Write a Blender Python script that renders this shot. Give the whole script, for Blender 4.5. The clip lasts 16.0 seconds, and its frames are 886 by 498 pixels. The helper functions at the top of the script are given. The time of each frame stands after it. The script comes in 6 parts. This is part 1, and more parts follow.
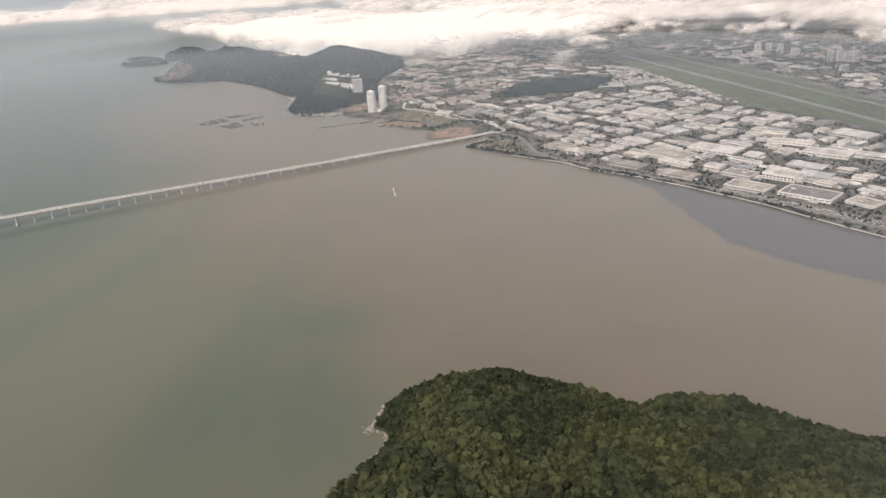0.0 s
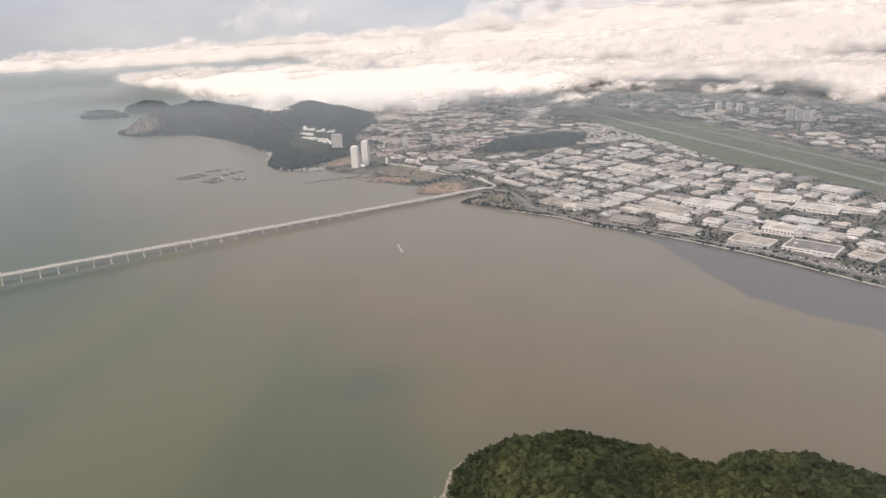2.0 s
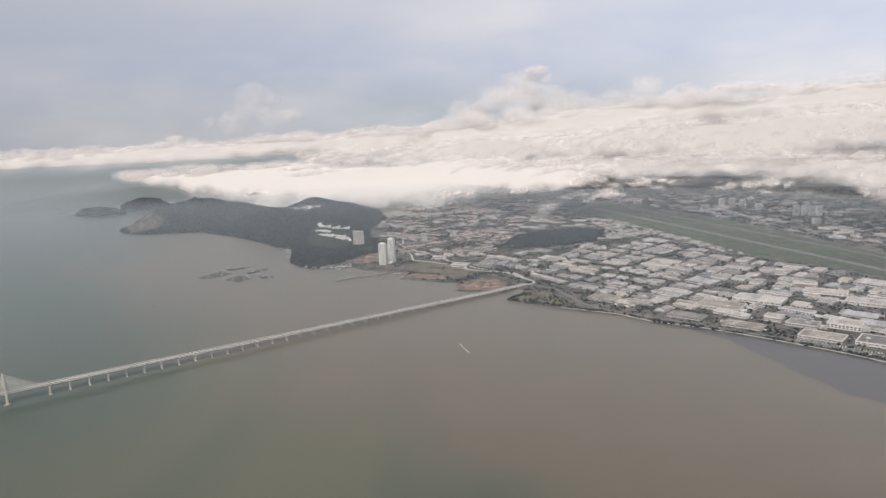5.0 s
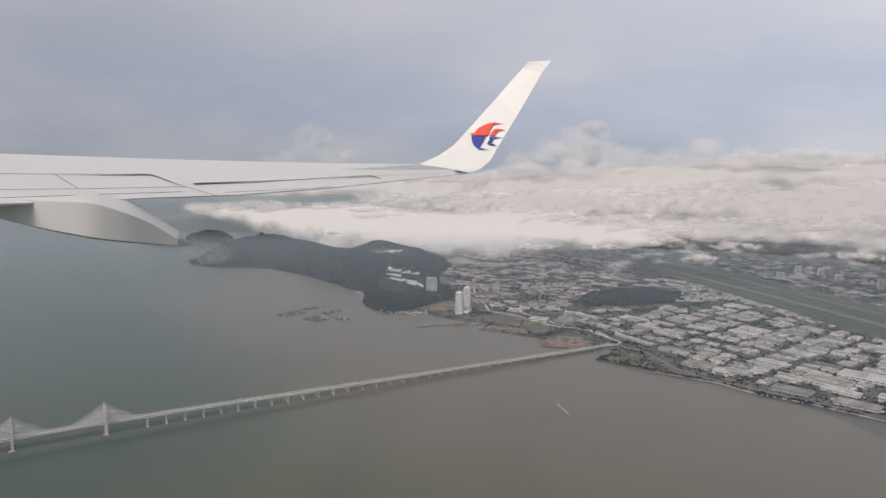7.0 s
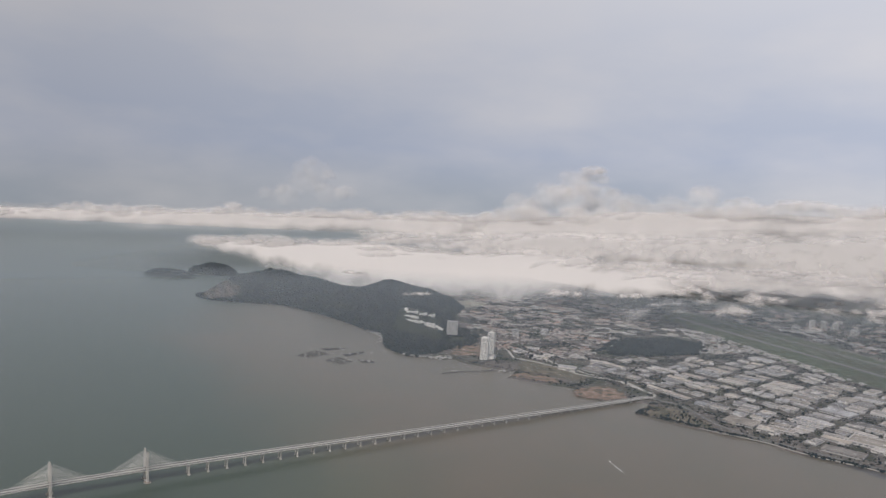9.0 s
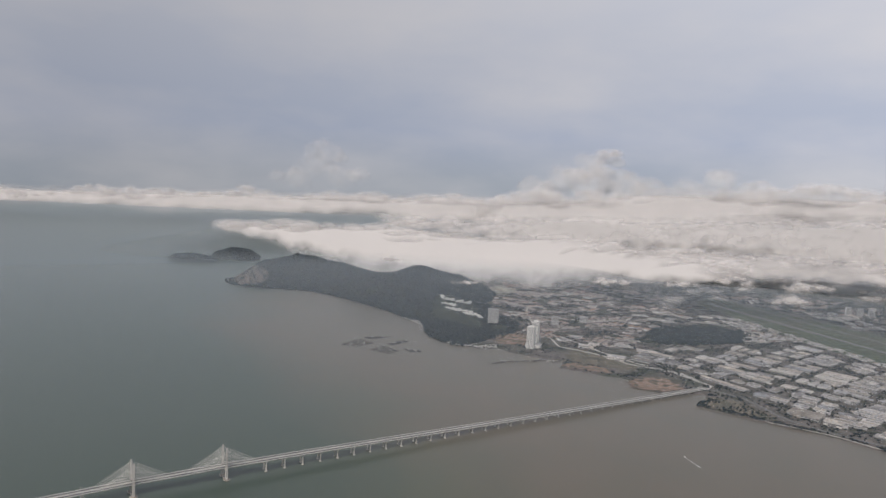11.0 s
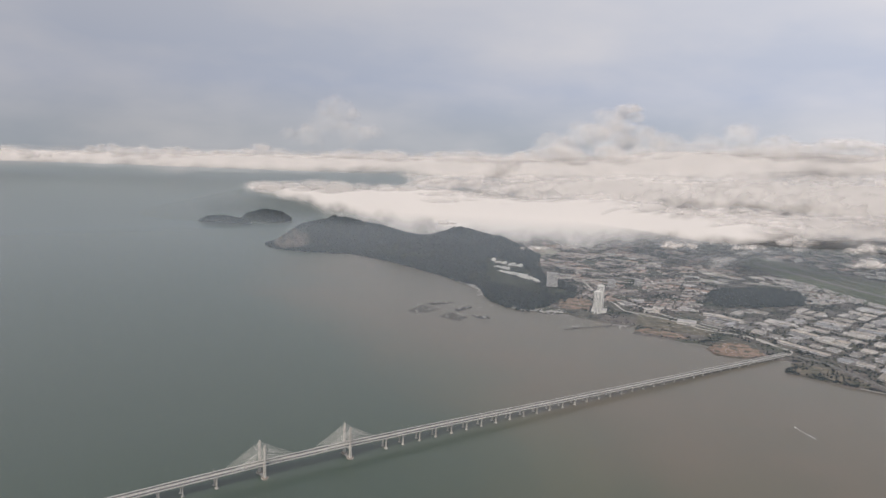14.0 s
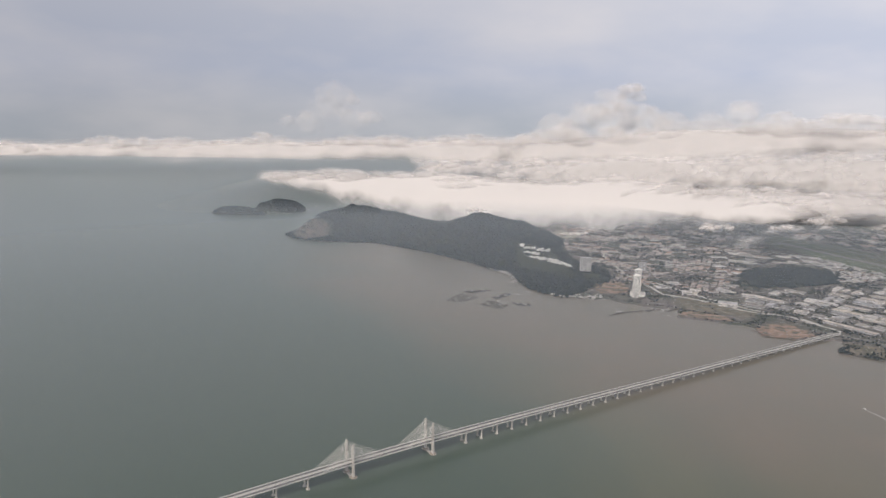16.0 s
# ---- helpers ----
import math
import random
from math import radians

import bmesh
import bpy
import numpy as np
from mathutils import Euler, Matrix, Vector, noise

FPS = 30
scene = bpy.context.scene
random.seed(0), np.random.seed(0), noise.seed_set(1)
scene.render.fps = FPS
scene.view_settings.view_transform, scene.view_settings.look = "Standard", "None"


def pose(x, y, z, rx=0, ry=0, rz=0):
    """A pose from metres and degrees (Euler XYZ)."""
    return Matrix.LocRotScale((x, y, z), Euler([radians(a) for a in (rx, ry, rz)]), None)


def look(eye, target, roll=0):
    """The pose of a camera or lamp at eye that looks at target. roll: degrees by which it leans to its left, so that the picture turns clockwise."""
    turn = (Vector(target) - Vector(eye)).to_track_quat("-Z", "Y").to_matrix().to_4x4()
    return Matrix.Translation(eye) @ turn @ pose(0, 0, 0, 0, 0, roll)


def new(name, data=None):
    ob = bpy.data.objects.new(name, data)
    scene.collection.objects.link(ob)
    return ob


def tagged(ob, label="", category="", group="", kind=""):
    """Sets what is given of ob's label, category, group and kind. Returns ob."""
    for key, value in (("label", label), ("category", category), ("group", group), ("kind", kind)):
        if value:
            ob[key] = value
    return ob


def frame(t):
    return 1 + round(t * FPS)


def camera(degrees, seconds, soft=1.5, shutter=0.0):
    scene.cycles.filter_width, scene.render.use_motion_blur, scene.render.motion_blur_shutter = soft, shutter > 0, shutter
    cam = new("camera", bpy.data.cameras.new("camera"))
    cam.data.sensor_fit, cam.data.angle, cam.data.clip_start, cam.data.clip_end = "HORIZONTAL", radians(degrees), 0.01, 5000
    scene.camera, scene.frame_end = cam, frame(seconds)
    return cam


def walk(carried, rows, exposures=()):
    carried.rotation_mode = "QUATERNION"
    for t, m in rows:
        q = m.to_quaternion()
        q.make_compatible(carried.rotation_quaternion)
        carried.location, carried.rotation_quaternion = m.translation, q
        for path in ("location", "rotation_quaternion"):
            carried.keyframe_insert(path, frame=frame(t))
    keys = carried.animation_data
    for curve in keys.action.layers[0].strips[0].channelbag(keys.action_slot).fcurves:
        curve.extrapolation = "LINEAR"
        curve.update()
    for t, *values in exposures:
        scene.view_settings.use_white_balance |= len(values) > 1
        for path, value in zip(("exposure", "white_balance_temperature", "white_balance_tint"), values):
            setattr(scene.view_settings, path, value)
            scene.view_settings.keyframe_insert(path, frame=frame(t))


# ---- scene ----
# A strait seen from an airliner that climbs away over it. Everything stands at a quarter of its true size,
# so that the whole country fits inside the camera's reach: one unit is four metres.
cam = camera(62.757, 16.0, soft=1.5)
ROWS = [
    (0, (122.25, 164.09, 191.07), (104.378, 255.226, 153.983), -4.112),
    (0.5, (108.43, 163.49, 192.23), (92.896, 255.777, 156.995), -4.253),
    (1, (94.49, 163.20, 193.31), (80.917, 256.069, 158.803), -4.141),
    (1.5, (80.44, 163.20, 194.32), (68.688, 256.886, 161.376), -4.047),
    (2, (66.30, 163.49, 195.29), (56.108, 258.094, 164.533), -2.927),
    (2.5, (52.07, 164.03, 196.22), (43.307, 259.327, 167.201), -3.550),
    (3, (37.76, 164.82, 197.13), (30.626, 260.863, 170.218), -4.098),
    (3.5, (23.38, 165.82, 198.03), (16.659, 262.416, 173.037), -3.816),
    (3.7, (17.61, 166.28, 198.39), (10.988, 263.146, 174.433), -3.953),
    (5.8, (-43.48, 172.78, 202.27), (-46.716, 271.466, 186.421), -0.602),
    (6, (-49.33, 173.53, 202.66), (-52.551, 272.357, 187.711), 0.062),
    (6.5, (-63.99, 175.48, 203.66), (-73.290, 274.368, 192.033), 0.170),
    (7, (-78.68, 177.52, 204.69), (-88.615, 276.283, 192.529), 0.435),
    (7.5, (-93.39, 179.64, 205.75), (-103.403, 278.408, 193.719), 0.782),
    (8, (-108.11, 181.82, 206.85), (-118.032, 280.652, 195.325), 1.333),
    (8.5, (-122.86, 184.03, 207.99), (-132.188, 282.906, 196.316), 2.233),
    (9, (-137.62, 186.26, 209.15), (-145.470, 285.712, 202.213), 2.466),
    (9.2, (-143.53, 187.16, 209.63), (-151.978, 286.480, 201.647), 2.816),
    (11.3, (-205.65, 196.30, 214.79), (-213.181, 295.496, 204.595), 2.387),
    (11.5, (-211.58, 197.12, 215.29), (-218.305, 296.275, 204.179), 2.281),
    (12, (-226.40, 199.11, 216.53), (-234.771, 298.210, 206.093), 1.776),
    (12.5, (-241.23, 200.99, 217.75), (-248.299, 299.950, 205.206), 2.522),
    (13, (-256.08, 202.76, 218.94), (-262.709, 301.634, 205.559), 2.475),
    (13.5, (-270.94, 204.38, 220.09), (-277.891, 302.938, 204.655), 2.432),
    (14, (-285.83, 205.85, 221.18), (-292.976, 304.368, 205.582), 2.126),
    (14.5, (-300.73, 207.15, 222.20), (-307.552, 305.579, 205.915), 1.706),
    (15, (-315.67, 208.26, 223.12), (-321.794, 306.542, 205.731), 1.114),
    (15.5, (-330.63, 209.16, 223.94), (-336.197, 307.520, 206.788), 0.847),
    (16, (-345.63, 209.84, 224.63), (-351.441, 308.063, 206.801), 0.818),
]
EXPOSURES = [(0.0, 0.58, 7000, 14), (1.5, 0.60, 7050, 14), (2.5, 0.45, 6950, 14), (3.5, 0.31, 6850, 13), (6.0, 0.02, 6550, 12), (6.5, -0.16, 6500, 12), (7.0, -0.11, 6500, 12), (7.5, -0.13, 6500, 12), (9.0, -0.17, 6500, 12), (11.5, -0.22, 6500, 12), (12.0, -0.22, 6500, 12), (12.5, -0.10, 6600, 12), (13.0, -0.10, 6600, 12), (14.0, 0.0, 6650, 12), (15.0, 0.08, 6700, 12), (16.0, 0.09, 6700, 13)]
scene.cycles.transparent_max_bounces = 48
walk(cam, [(t, look(eye, target, roll)) for t, eye, target, roll in ROWS], EXPOSURES)

# ---- light ----
SUN_AZ, SUN_EL = radians(200), radians(48)
world = bpy.data.worlds.new("sky")
scene.world = world
world.use_nodes = True
wn = world.node_tree.nodes
sky = wn.new("ShaderNodeTexSky")
sky.sky_type, sky.sun_disc = "NISHITA", False
sky.sun_elevation, sky.sun_rotation = SUN_EL, SUN_AZ
sky.dust_density, sky.air_density = 3.0, 1.0
wn["Background"].inputs["Strength"].default_value = 0.10
world.node_tree.links.new(sky.outputs[0], wn["Background"].inputs["Color"])
sun = new("sun", bpy.data.lights.new("sun", "SUN"))
sun.data.energy, sun.data.angle, sun.data.color = 3.1, radians(24), (1.0, 0.94, 0.86)
sun.matrix_world = look((math.sin(SUN_AZ) * 50, math.cos(SUN_AZ) * 50, math.tan(SUN_EL) * 50), (0, 0, 0))


# ---- materials ----
def mat(name, c1, c2, scale, rough=0.8, bump=0.0, c3=None, scale3=0.02, vary=0.0, island=0.0, spec=0.3, metal=0.0, palette=(), stripes=0):
    """Two colours mixed by fine noise, a third by broad noise, brightness varied by piece."""
    m = bpy.data.materials.new(name)
    m.use_nodes = True
    n, l = m.node_tree.nodes, m.node_tree.links
    b = n["Principled BSDF"]
    geo = n.new("ShaderNodeNewGeometry")
    fine = n.new("ShaderNodeTexNoise")
    fine.inputs["Scale"].default_value, fine.inputs["Detail"].default_value = scale, 6
    l.new(geo.outputs["Position"], fine.inputs["Vector"])
    ramp = n.new("ShaderNodeValToRGB")
    ramp.color_ramp.elements[0].position, ramp.color_ramp.elements[1].position = 0.35, 0.65
    ramp.color_ramp.elements[0].color, ramp.color_ramp.elements[1].color = (*c1, 1), (*c2, 1)
    l.new(fine.outputs["Fac"], ramp.inputs["Fac"])
    out = ramp.outputs["Color"]
    if c3:
        broad = n.new("ShaderNodeTexNoise")
        broad.inputs["Scale"].default_value, broad.inputs["Detail"].default_value = scale3, 4
        l.new(geo.outputs["Position"], broad.inputs["Vector"])
        r2 = n.new("ShaderNodeValToRGB")
        r2.color_ramp.elements[0].position, r2.color_ramp.elements[1].position = 0.42, 0.62
        l.new(broad.outputs["Fac"], r2.inputs["Fac"])
        mix = n.new("ShaderNodeMix")
        mix.data_type = "RGBA"
        l.new(r2.outputs["Color"], mix.inputs["Factor"])
        l.new(out, mix.inputs["A"])
        mix.inputs["B"].default_value = (*c3, 1)
        out = mix.outputs["Result"]
    if palette:
        pick, tint = n.new("ShaderNodeValToRGB"), n.new("ShaderNodeMix")
        pick.color_ramp.interpolation = "CONSTANT"
        e = pick.color_ramp.elements
        e[0].color, e[1].position, e[1].color = (*palette[0], 1), 1 / len(palette), (*palette[1], 1)
        for k in range(2, len(palette)):
            e.new(k / len(palette)).color = (*palette[k], 1)
        l.new(n.new("ShaderNodeObjectInfo").outputs["Random"], pick.inputs["Fac"])
        tint.data_type, tint.blend_type = "RGBA", "MULTIPLY"
        tint.inputs["Factor"].default_value = 1
        l.new(out, tint.inputs["A"])
        l.new(pick.outputs["Color"], tint.inputs["B"])
        out = tint.outputs["Result"]
    if stripes:
        # Sheets laid side by side, some older and darker than others.
        obj, cells, step, band_mix = n.new("ShaderNodeTexCoord"), n.new("ShaderNodeSeparateXYZ"), n.new("ShaderNodeTexWhiteNoise"), n.new("ShaderNodeMix")
        times, low, sheet = n.new("ShaderNodeMath"), n.new("ShaderNodeMath"), n.new("ShaderNodeMapRange")
        l.new(obj.outputs["Object"], cells.inputs[0])
        times.operation, times.inputs[1].default_value, low.operation, step.noise_dimensions = "MULTIPLY", stripes, "FLOOR", "2D"
        pair = n.new("ShaderNodeCombineXYZ")
        l.new(cells.outputs["X"], times.inputs[0])
        l.new(times.outputs[0], low.inputs[0])
        l.new(low.outputs[0], pair.inputs[0])
        l.new(n.new("ShaderNodeObjectInfo").outputs["Random"], pair.inputs[1])
        l.new(pair.outputs[0], step.inputs["Vector"])
        l.new(step.outputs["Value"], sheet.inputs["Value"])
        sheet.inputs["To Min"].default_value, sheet.inputs["To Max"].default_value = 0.72, 1.12
        band_mix.data_type, band_mix.blend_type = "RGBA", "MULTIPLY"
        band_mix.inputs["Factor"].default_value = 1
        l.new(out, band_mix.inputs["A"])
        l.new(sheet.outputs["Result"], band_mix.inputs["B"])
        out = band_mix.outputs["Result"]
    if vary or island:
        hsv = n.new("ShaderNodeHueSaturation")
        mr = n.new("ShaderNodeMapRange")
        if vary:
            l.new(n.new("ShaderNodeObjectInfo").outputs["Random"], mr.inputs["Value"])
        else:
            l.new(geo.outputs["Random Per Island"], mr.inputs["Value"])
        v = vary or island
        mr.inputs["To Min"].default_value, mr.inputs["To Max"].default_value = 1 - v, 1 + v
        l.new(mr.outputs["Result"], hsv.inputs["Value"])
        l.new(out, hsv.inputs["Color"])
        out = hsv.outputs["Color"]
    l.new(out, b.inputs["Base Color"])
    b.inputs["Roughness"].default_value, b.inputs["Metallic"].default_value = rough, metal
    b.inputs["Specular IOR Level"].default_value = spec
    if bump:
        bp = n.new("ShaderNodeBump")
        bp.inputs["Strength"].default_value, bp.inputs["Distance"].default_value = bump, 0.5
        l.new(fine.outputs["Fac"], bp.inputs["Height"])
        l.new(bp.outputs["Normal"], b.inputs["Normal"])
    return m


def water_material():
    """Brown silty water on the town's side of the strait, grey-green water in the channel, drifting into one another."""
    m = mat("sea_water", (0.117, 0.099, 0.072), (0.102, 0.091, 0.065), 0.018, rough=0.30, spec=0.38)
    n, l = m.node_tree.nodes, m.node_tree.links
    b, geo = n["Principled BSDF"], n.new("ShaderNodeNewGeometry")
    ramp = b.inputs["Base Color"].links[0].from_socket
    noi, add, dot, mr, mix = n.new("ShaderNodeTexNoise"), n.new("ShaderNodeMath"), n.new("ShaderNodeVectorMath"), n.new("ShaderNodeMapRange"), n.new("ShaderNodeMix")
    dot.operation = "DOT_PRODUCT"
    dot.inputs[1].default_value = (1, 0.9, 0)
    cape = n.new("ShaderNodeVectorMath")
    # Seawards of the headland the silt ends.
    cape.operation, cape.inputs[1].default_value = "MINIMUM", (9000, 1150, 9000)
    l.new(geo.outputs["Position"], cape.inputs[0])
    l.new(cape.outputs["Vector"], dot.inputs[0])
    noi.inputs["Scale"].default_value, noi.inputs["Detail"].default_value, noi.inputs["Distortion"].default_value = 0.0045, 5, 0.6
    l.new(geo.outputs["Position"], noi.inputs["Vector"])
    add.operation, add.inputs[1].default_value = "MULTIPLY_ADD", 280
    l.new(noi.outputs["Fac"], add.inputs[0])
    l.new(dot.outputs["Value"], add.inputs[2])
    mr.interpolation_type = "SMOOTHSTEP"
    mr.inputs["From Min"].default_value, mr.inputs["From Max"].default_value = 500, 690
    l.new(add.outputs[0], mr.inputs["Value"])
    mix.data_type = "RGBA"
    # Teal and olive drifts in the channel, drawn out along the tide.
    turn, drift, tone, channel = n.new("ShaderNodeMapping"), n.new("ShaderNodeTexNoise"), n.new("ShaderNodeMapRange"), n.new("ShaderNodeMix")
    turn.inputs["Rotation"].default_value, turn.inputs["Scale"].default_value = (0, 0, 0.6), (1.0, 0.45, 1.0)
    l.new(geo.outputs["Position"], turn.inputs["Vector"])
    l.new(turn.outputs["Vector"], drift.inputs["Vector"])
    drift.inputs["Scale"].default_value, drift.inputs["Detail"].default_value, drift.inputs["Distortion"].default_value = 0.0035, 4, 0.8
    tone.interpolation_type = "SMOOTHSTEP"
    tone.inputs["From Min"].default_value, tone.inputs["From Max"].default_value = 0.33, 0.53
    # Darker teal gains on olive towards the west.
    west, westward = n.new("ShaderNodeSeparateXYZ"), n.new("ShaderNodeMath")
    westward.operation, westward.inputs[1].default_value = "MULTIPLY_ADD", 0.0006
    l.new(geo.outputs["Position"], west.inputs[0])
    l.new(west.outputs["X"], westward.inputs[0])
    l.new(drift.outputs["Fac"], westward.inputs[2])
    l.new(westward.outputs[0], tone.inputs["Value"])
    channel.data_type = "RGBA"
    channel.inputs["A"].default_value, channel.inputs["B"].default_value = (0.048, 0.070, 0.052, 1), (0.090, 0.095, 0.063, 1)
    l.new(tone.outputs["Result"], channel.inputs["Factor"])
    l.new(channel.outputs["Result"], mix.inputs["A"])
    l.new(ramp, mix.inputs["B"])
    l.new(mr.outputs["Result"], mix.inputs["Factor"])
    l.new(mix.outputs["Result"], b.inputs["Base Color"])
    bp = n.new("ShaderNodeBump")
    bp.inputs["Strength"].default_value, bp.inputs["Distance"].default_value = 0.2, 0.3
    rip = n.new("ShaderNodeTexNoise")
    rip.inputs["Scale"].default_value, rip.inputs["Detail"].default_value = 0.5, 5
    l.new(geo.outputs["Position"], rip.inputs["Vector"])
    l.new(rip.outputs["Fac"], bp.inputs["Height"])
    l.new(bp.outputs["Normal"], b.inputs["Normal"])
    return m


def cloud_material(name, most, soft, scale):
    """White vapour, thinning where the cloud's own density falls off."""
    m = bpy.data.materials.new(name)
    m.use_nodes = True
    n, l = m.node_tree.nodes, m.node_tree.links
    n.remove(n["Principled BSDF"])
    dif, tra, clear = n.new("ShaderNodeBsdfDiffuse"), n.new("ShaderNodeBsdfTranslucent"), n.new("ShaderNodeBsdfTransparent")
    dif.inputs["Color"].default_value = tra.inputs["Color"].default_value = (0.60, 0.588, 0.590, 1)
    m1, m2 = n.new("ShaderNodeMixShader"), n.new("ShaderNodeMixShader")
    m1.inputs[0].default_value = 0.5
    l.new(dif.outputs[0], m1.inputs[1])
    l.new(tra.outputs[0], m1.inputs[2])
    turn, lean, unit = n.new("ShaderNodeVectorMath"), n.new("ShaderNodeVectorMath"), n.new("ShaderNodeNewGeometry")
    # Light scatters round inside a cloud, so its folds shade far less than solid ones would.
    turn.operation, turn.inputs[1].default_value, turn.inputs[2].default_value = "MULTIPLY_ADD", (0.42, 0.42, 0.42), (-0.1, -0.38, 0.58)
    lean.operation = "NORMALIZE"
    l.new(unit.outputs["Normal"], turn.inputs[0])
    l.new(turn.outputs["Vector"], lean.inputs[0])
    l.new(lean.outputs["Vector"], dif.inputs["Normal"])
    through_side = n.new("ShaderNodeVectorMath")
    through_side.operation, through_side.inputs["Scale"].default_value = "SCALE", -1
    l.new(lean.outputs["Vector"], through_side.inputs[0])
    l.new(through_side.outputs["Vector"], tra.inputs["Normal"])
    geo, noi, att, add, mr = n.new("ShaderNodeNewGeometry"), n.new("ShaderNodeTexNoise"), n.new("ShaderNodeAttribute"), n.new("ShaderNodeMath"), n.new("ShaderNodeMapRange")
    att.attribute_name = "vapour"
    noi.inputs["Scale"].default_value, noi.inputs["Detail"].default_value = scale, 2
    l.new(geo.outputs["Position"], noi.inputs["Vector"])
    add.operation, add.inputs[1].default_value = "MULTIPLY_ADD", soft
    l.new(noi.outputs["Fac"], add.inputs[0])
    l.new(att.outputs["Fac"], add.inputs[2])
    mr.interpolation_type = "SMOOTHSTEP"
    mr.inputs["From Min"].default_value, mr.inputs["From Max"].default_value = 0.5 * soft, 0.5 * soft + 0.8
    mr.inputs["To Max"].default_value = most
    l.new(add.outputs[0], mr.inputs["Value"])
    l.new(mr.outputs["Result"], m2.inputs[0])
    l.new(clear.outputs[0], m2.inputs[1])
    l.new(m1.outputs[0], m2.inputs[2])
    l.new(m2.outputs[0], n["Material Output"].inputs["Surface"])
    return m


WATER = water_material()
SOIL = mat("town_ground", (0.095, 0.085, 0.080), (0.170, 0.148, 0.138), 0.12, 0.95, 0.0, c3=(0.06, 0.066, 0.052), scale3=0.02)
FOREST = mat("forest_floor", (0.020, 0.027, 0.018), (0.032, 0.040, 0.024), 0.3, 0.95, 0.4)
CROWN = mat("leaves", (0.011, 0.016, 0.008), (0.023, 0.030, 0.014), 1.6, 0.85, 0.7, c3=(0.033, 0.037, 0.016), scale3=0.035, island=0.6, spec=0.12)
# Bluer than the near leaves: distance haze is mixed into the colour.
FARCROWN = mat("hazed_far_leaves", (0.010, 0.018, 0.021), (0.016, 0.025, 0.028), 0.2, 0.9, 0.0, island=0.18, spec=0.1)
GRASS = mat("airfield_grass", (0.046, 0.066, 0.036), (0.070, 0.086, 0.050), 0.05, 0.95, c3=(0.060, 0.064, 0.042), scale3=0.012)
ASPHALT = mat("asphalt", (0.12, 0.118, 0.115), (0.17, 0.165, 0.16), 0.3, 0.9)
CONCRETE = mat("concrete", (0.42, 0.40, 0.37), (0.54, 0.52, 0.48), 0.8, 0.85, c3=(0.38, 0.36, 0.33), scale3=0.15)
WHITE = mat("white_paint", (0.68, 0.66, 0.62), (0.78, 0.77, 0.74), 0.5, 0.7, vary=0.10)
ROOF = mat("metal_roof_sheet", (0.36, 0.35, 0.34), (0.50, 0.485, 0.47), 0.25, 0.6, c3=(0.30, 0.285, 0.27), scale3=0.12, stripes=7,
           palette=((0.62, 0.62, 0.64), (0.85, 0.84, 0.82), (0.50, 0.51, 0.54), (0.72, 0.68, 0.62), (0.42, 0.42, 0.43), (0.66, 0.70, 0.76), (0.78, 0.74, 0.68), (0.56, 0.54, 0.52)))
ROOFWHITE = mat("pale_roof", (0.42, 0.405, 0.39), (0.57, 0.55, 0.525), 0.3, 0.6, c3=(0.40, 0.38, 0.36), scale3=0.1, stripes=5,
                palette=((1.0, 0.98, 0.95), (0.86, 0.86, 0.87), (0.98, 0.93, 0.85), (0.90, 0.84, 0.78), (0.80, 0.83, 0.88), (1.0, 1.0, 1.0)))
TILE = mat("clay_roof", (0.22, 0.15, 0.12), (0.30, 0.21, 0.17), 0.6, 0.85, vary=0.3)
PALEWALL = mat("pale_factory_wall", (0.50, 0.475, 0.445), (0.60, 0.575, 0.545), 0.5, 0.75, vary=0.16)
WALL = mat("rendered_wall", (0.39, 0.38, 0.375), (0.51, 0.495, 0.49), 0.4, 0.85, vary=0.25)
GLASS = mat("dark_glazing", (0.06, 0.07, 0.08), (0.10, 0.11, 0.12), 0.4, 0.25, spec=0.5)
EARTH = mat("bare_red_earth", (0.20, 0.135, 0.105), (0.30, 0.205, 0.160), 0.25, 0.95, c3=(0.075, 0.075, 0.055), scale3=0.13)
ROCK = mat("shore_rock", (0.24, 0.21, 0.18), (0.36, 0.32, 0.27), 0.8, 0.9, 0.4)
TIMBER = mat("weathered_timber", (0.07, 0.07, 0.07), (0.12, 0.115, 0.11), 0.8, 0.9)
FOAM = mat("foam", (0.55, 0.55, 0.52), (0.70, 0.70, 0.68), 1.5, 0.8)
PAINT = mat("wing_paint", (0.62, 0.60, 0.57), (0.66, 0.64, 0.61), 1.2, 0.35, spec=0.5)
FAIRING = mat("fairing_paint", (0.62, 0.60, 0.56), (0.68, 0.66, 0.62), 1.5, 0.4, spec=0.5)
GAP = mat("panel_gap", (0.06, 0.06, 0.06), (0.10, 0.10, 0.10), 4.0, 0.7)
RED = mat("red_mark", (0.62, 0.055, 0.035), (0.66, 0.07, 0.045), 3.0, 0.4)
BLUE = mat("blue_mark", (0.035, 0.045, 0.22), (0.045, 0.06, 0.26), 3.0, 0.4)
CLOUD, FRINGE = cloud_material("cloud_core", 1.0, 0.9, 0.022), cloud_material("cloud_fringe", 0.45, 1.2, 0.03)
FARCLOUD, FARFRINGE = cloud_material("far_cloud_core", 1.0, 0.8, 0.008), cloud_material("far_cloud_fringe", 0.25, 1.0, 0.010)
VEILPUFF, SOFTPUFF = cloud_material("veil_puff", 0.16, 0.5, 0.014), cloud_material("soft_puff", 0.38, 0.4, 0.03)
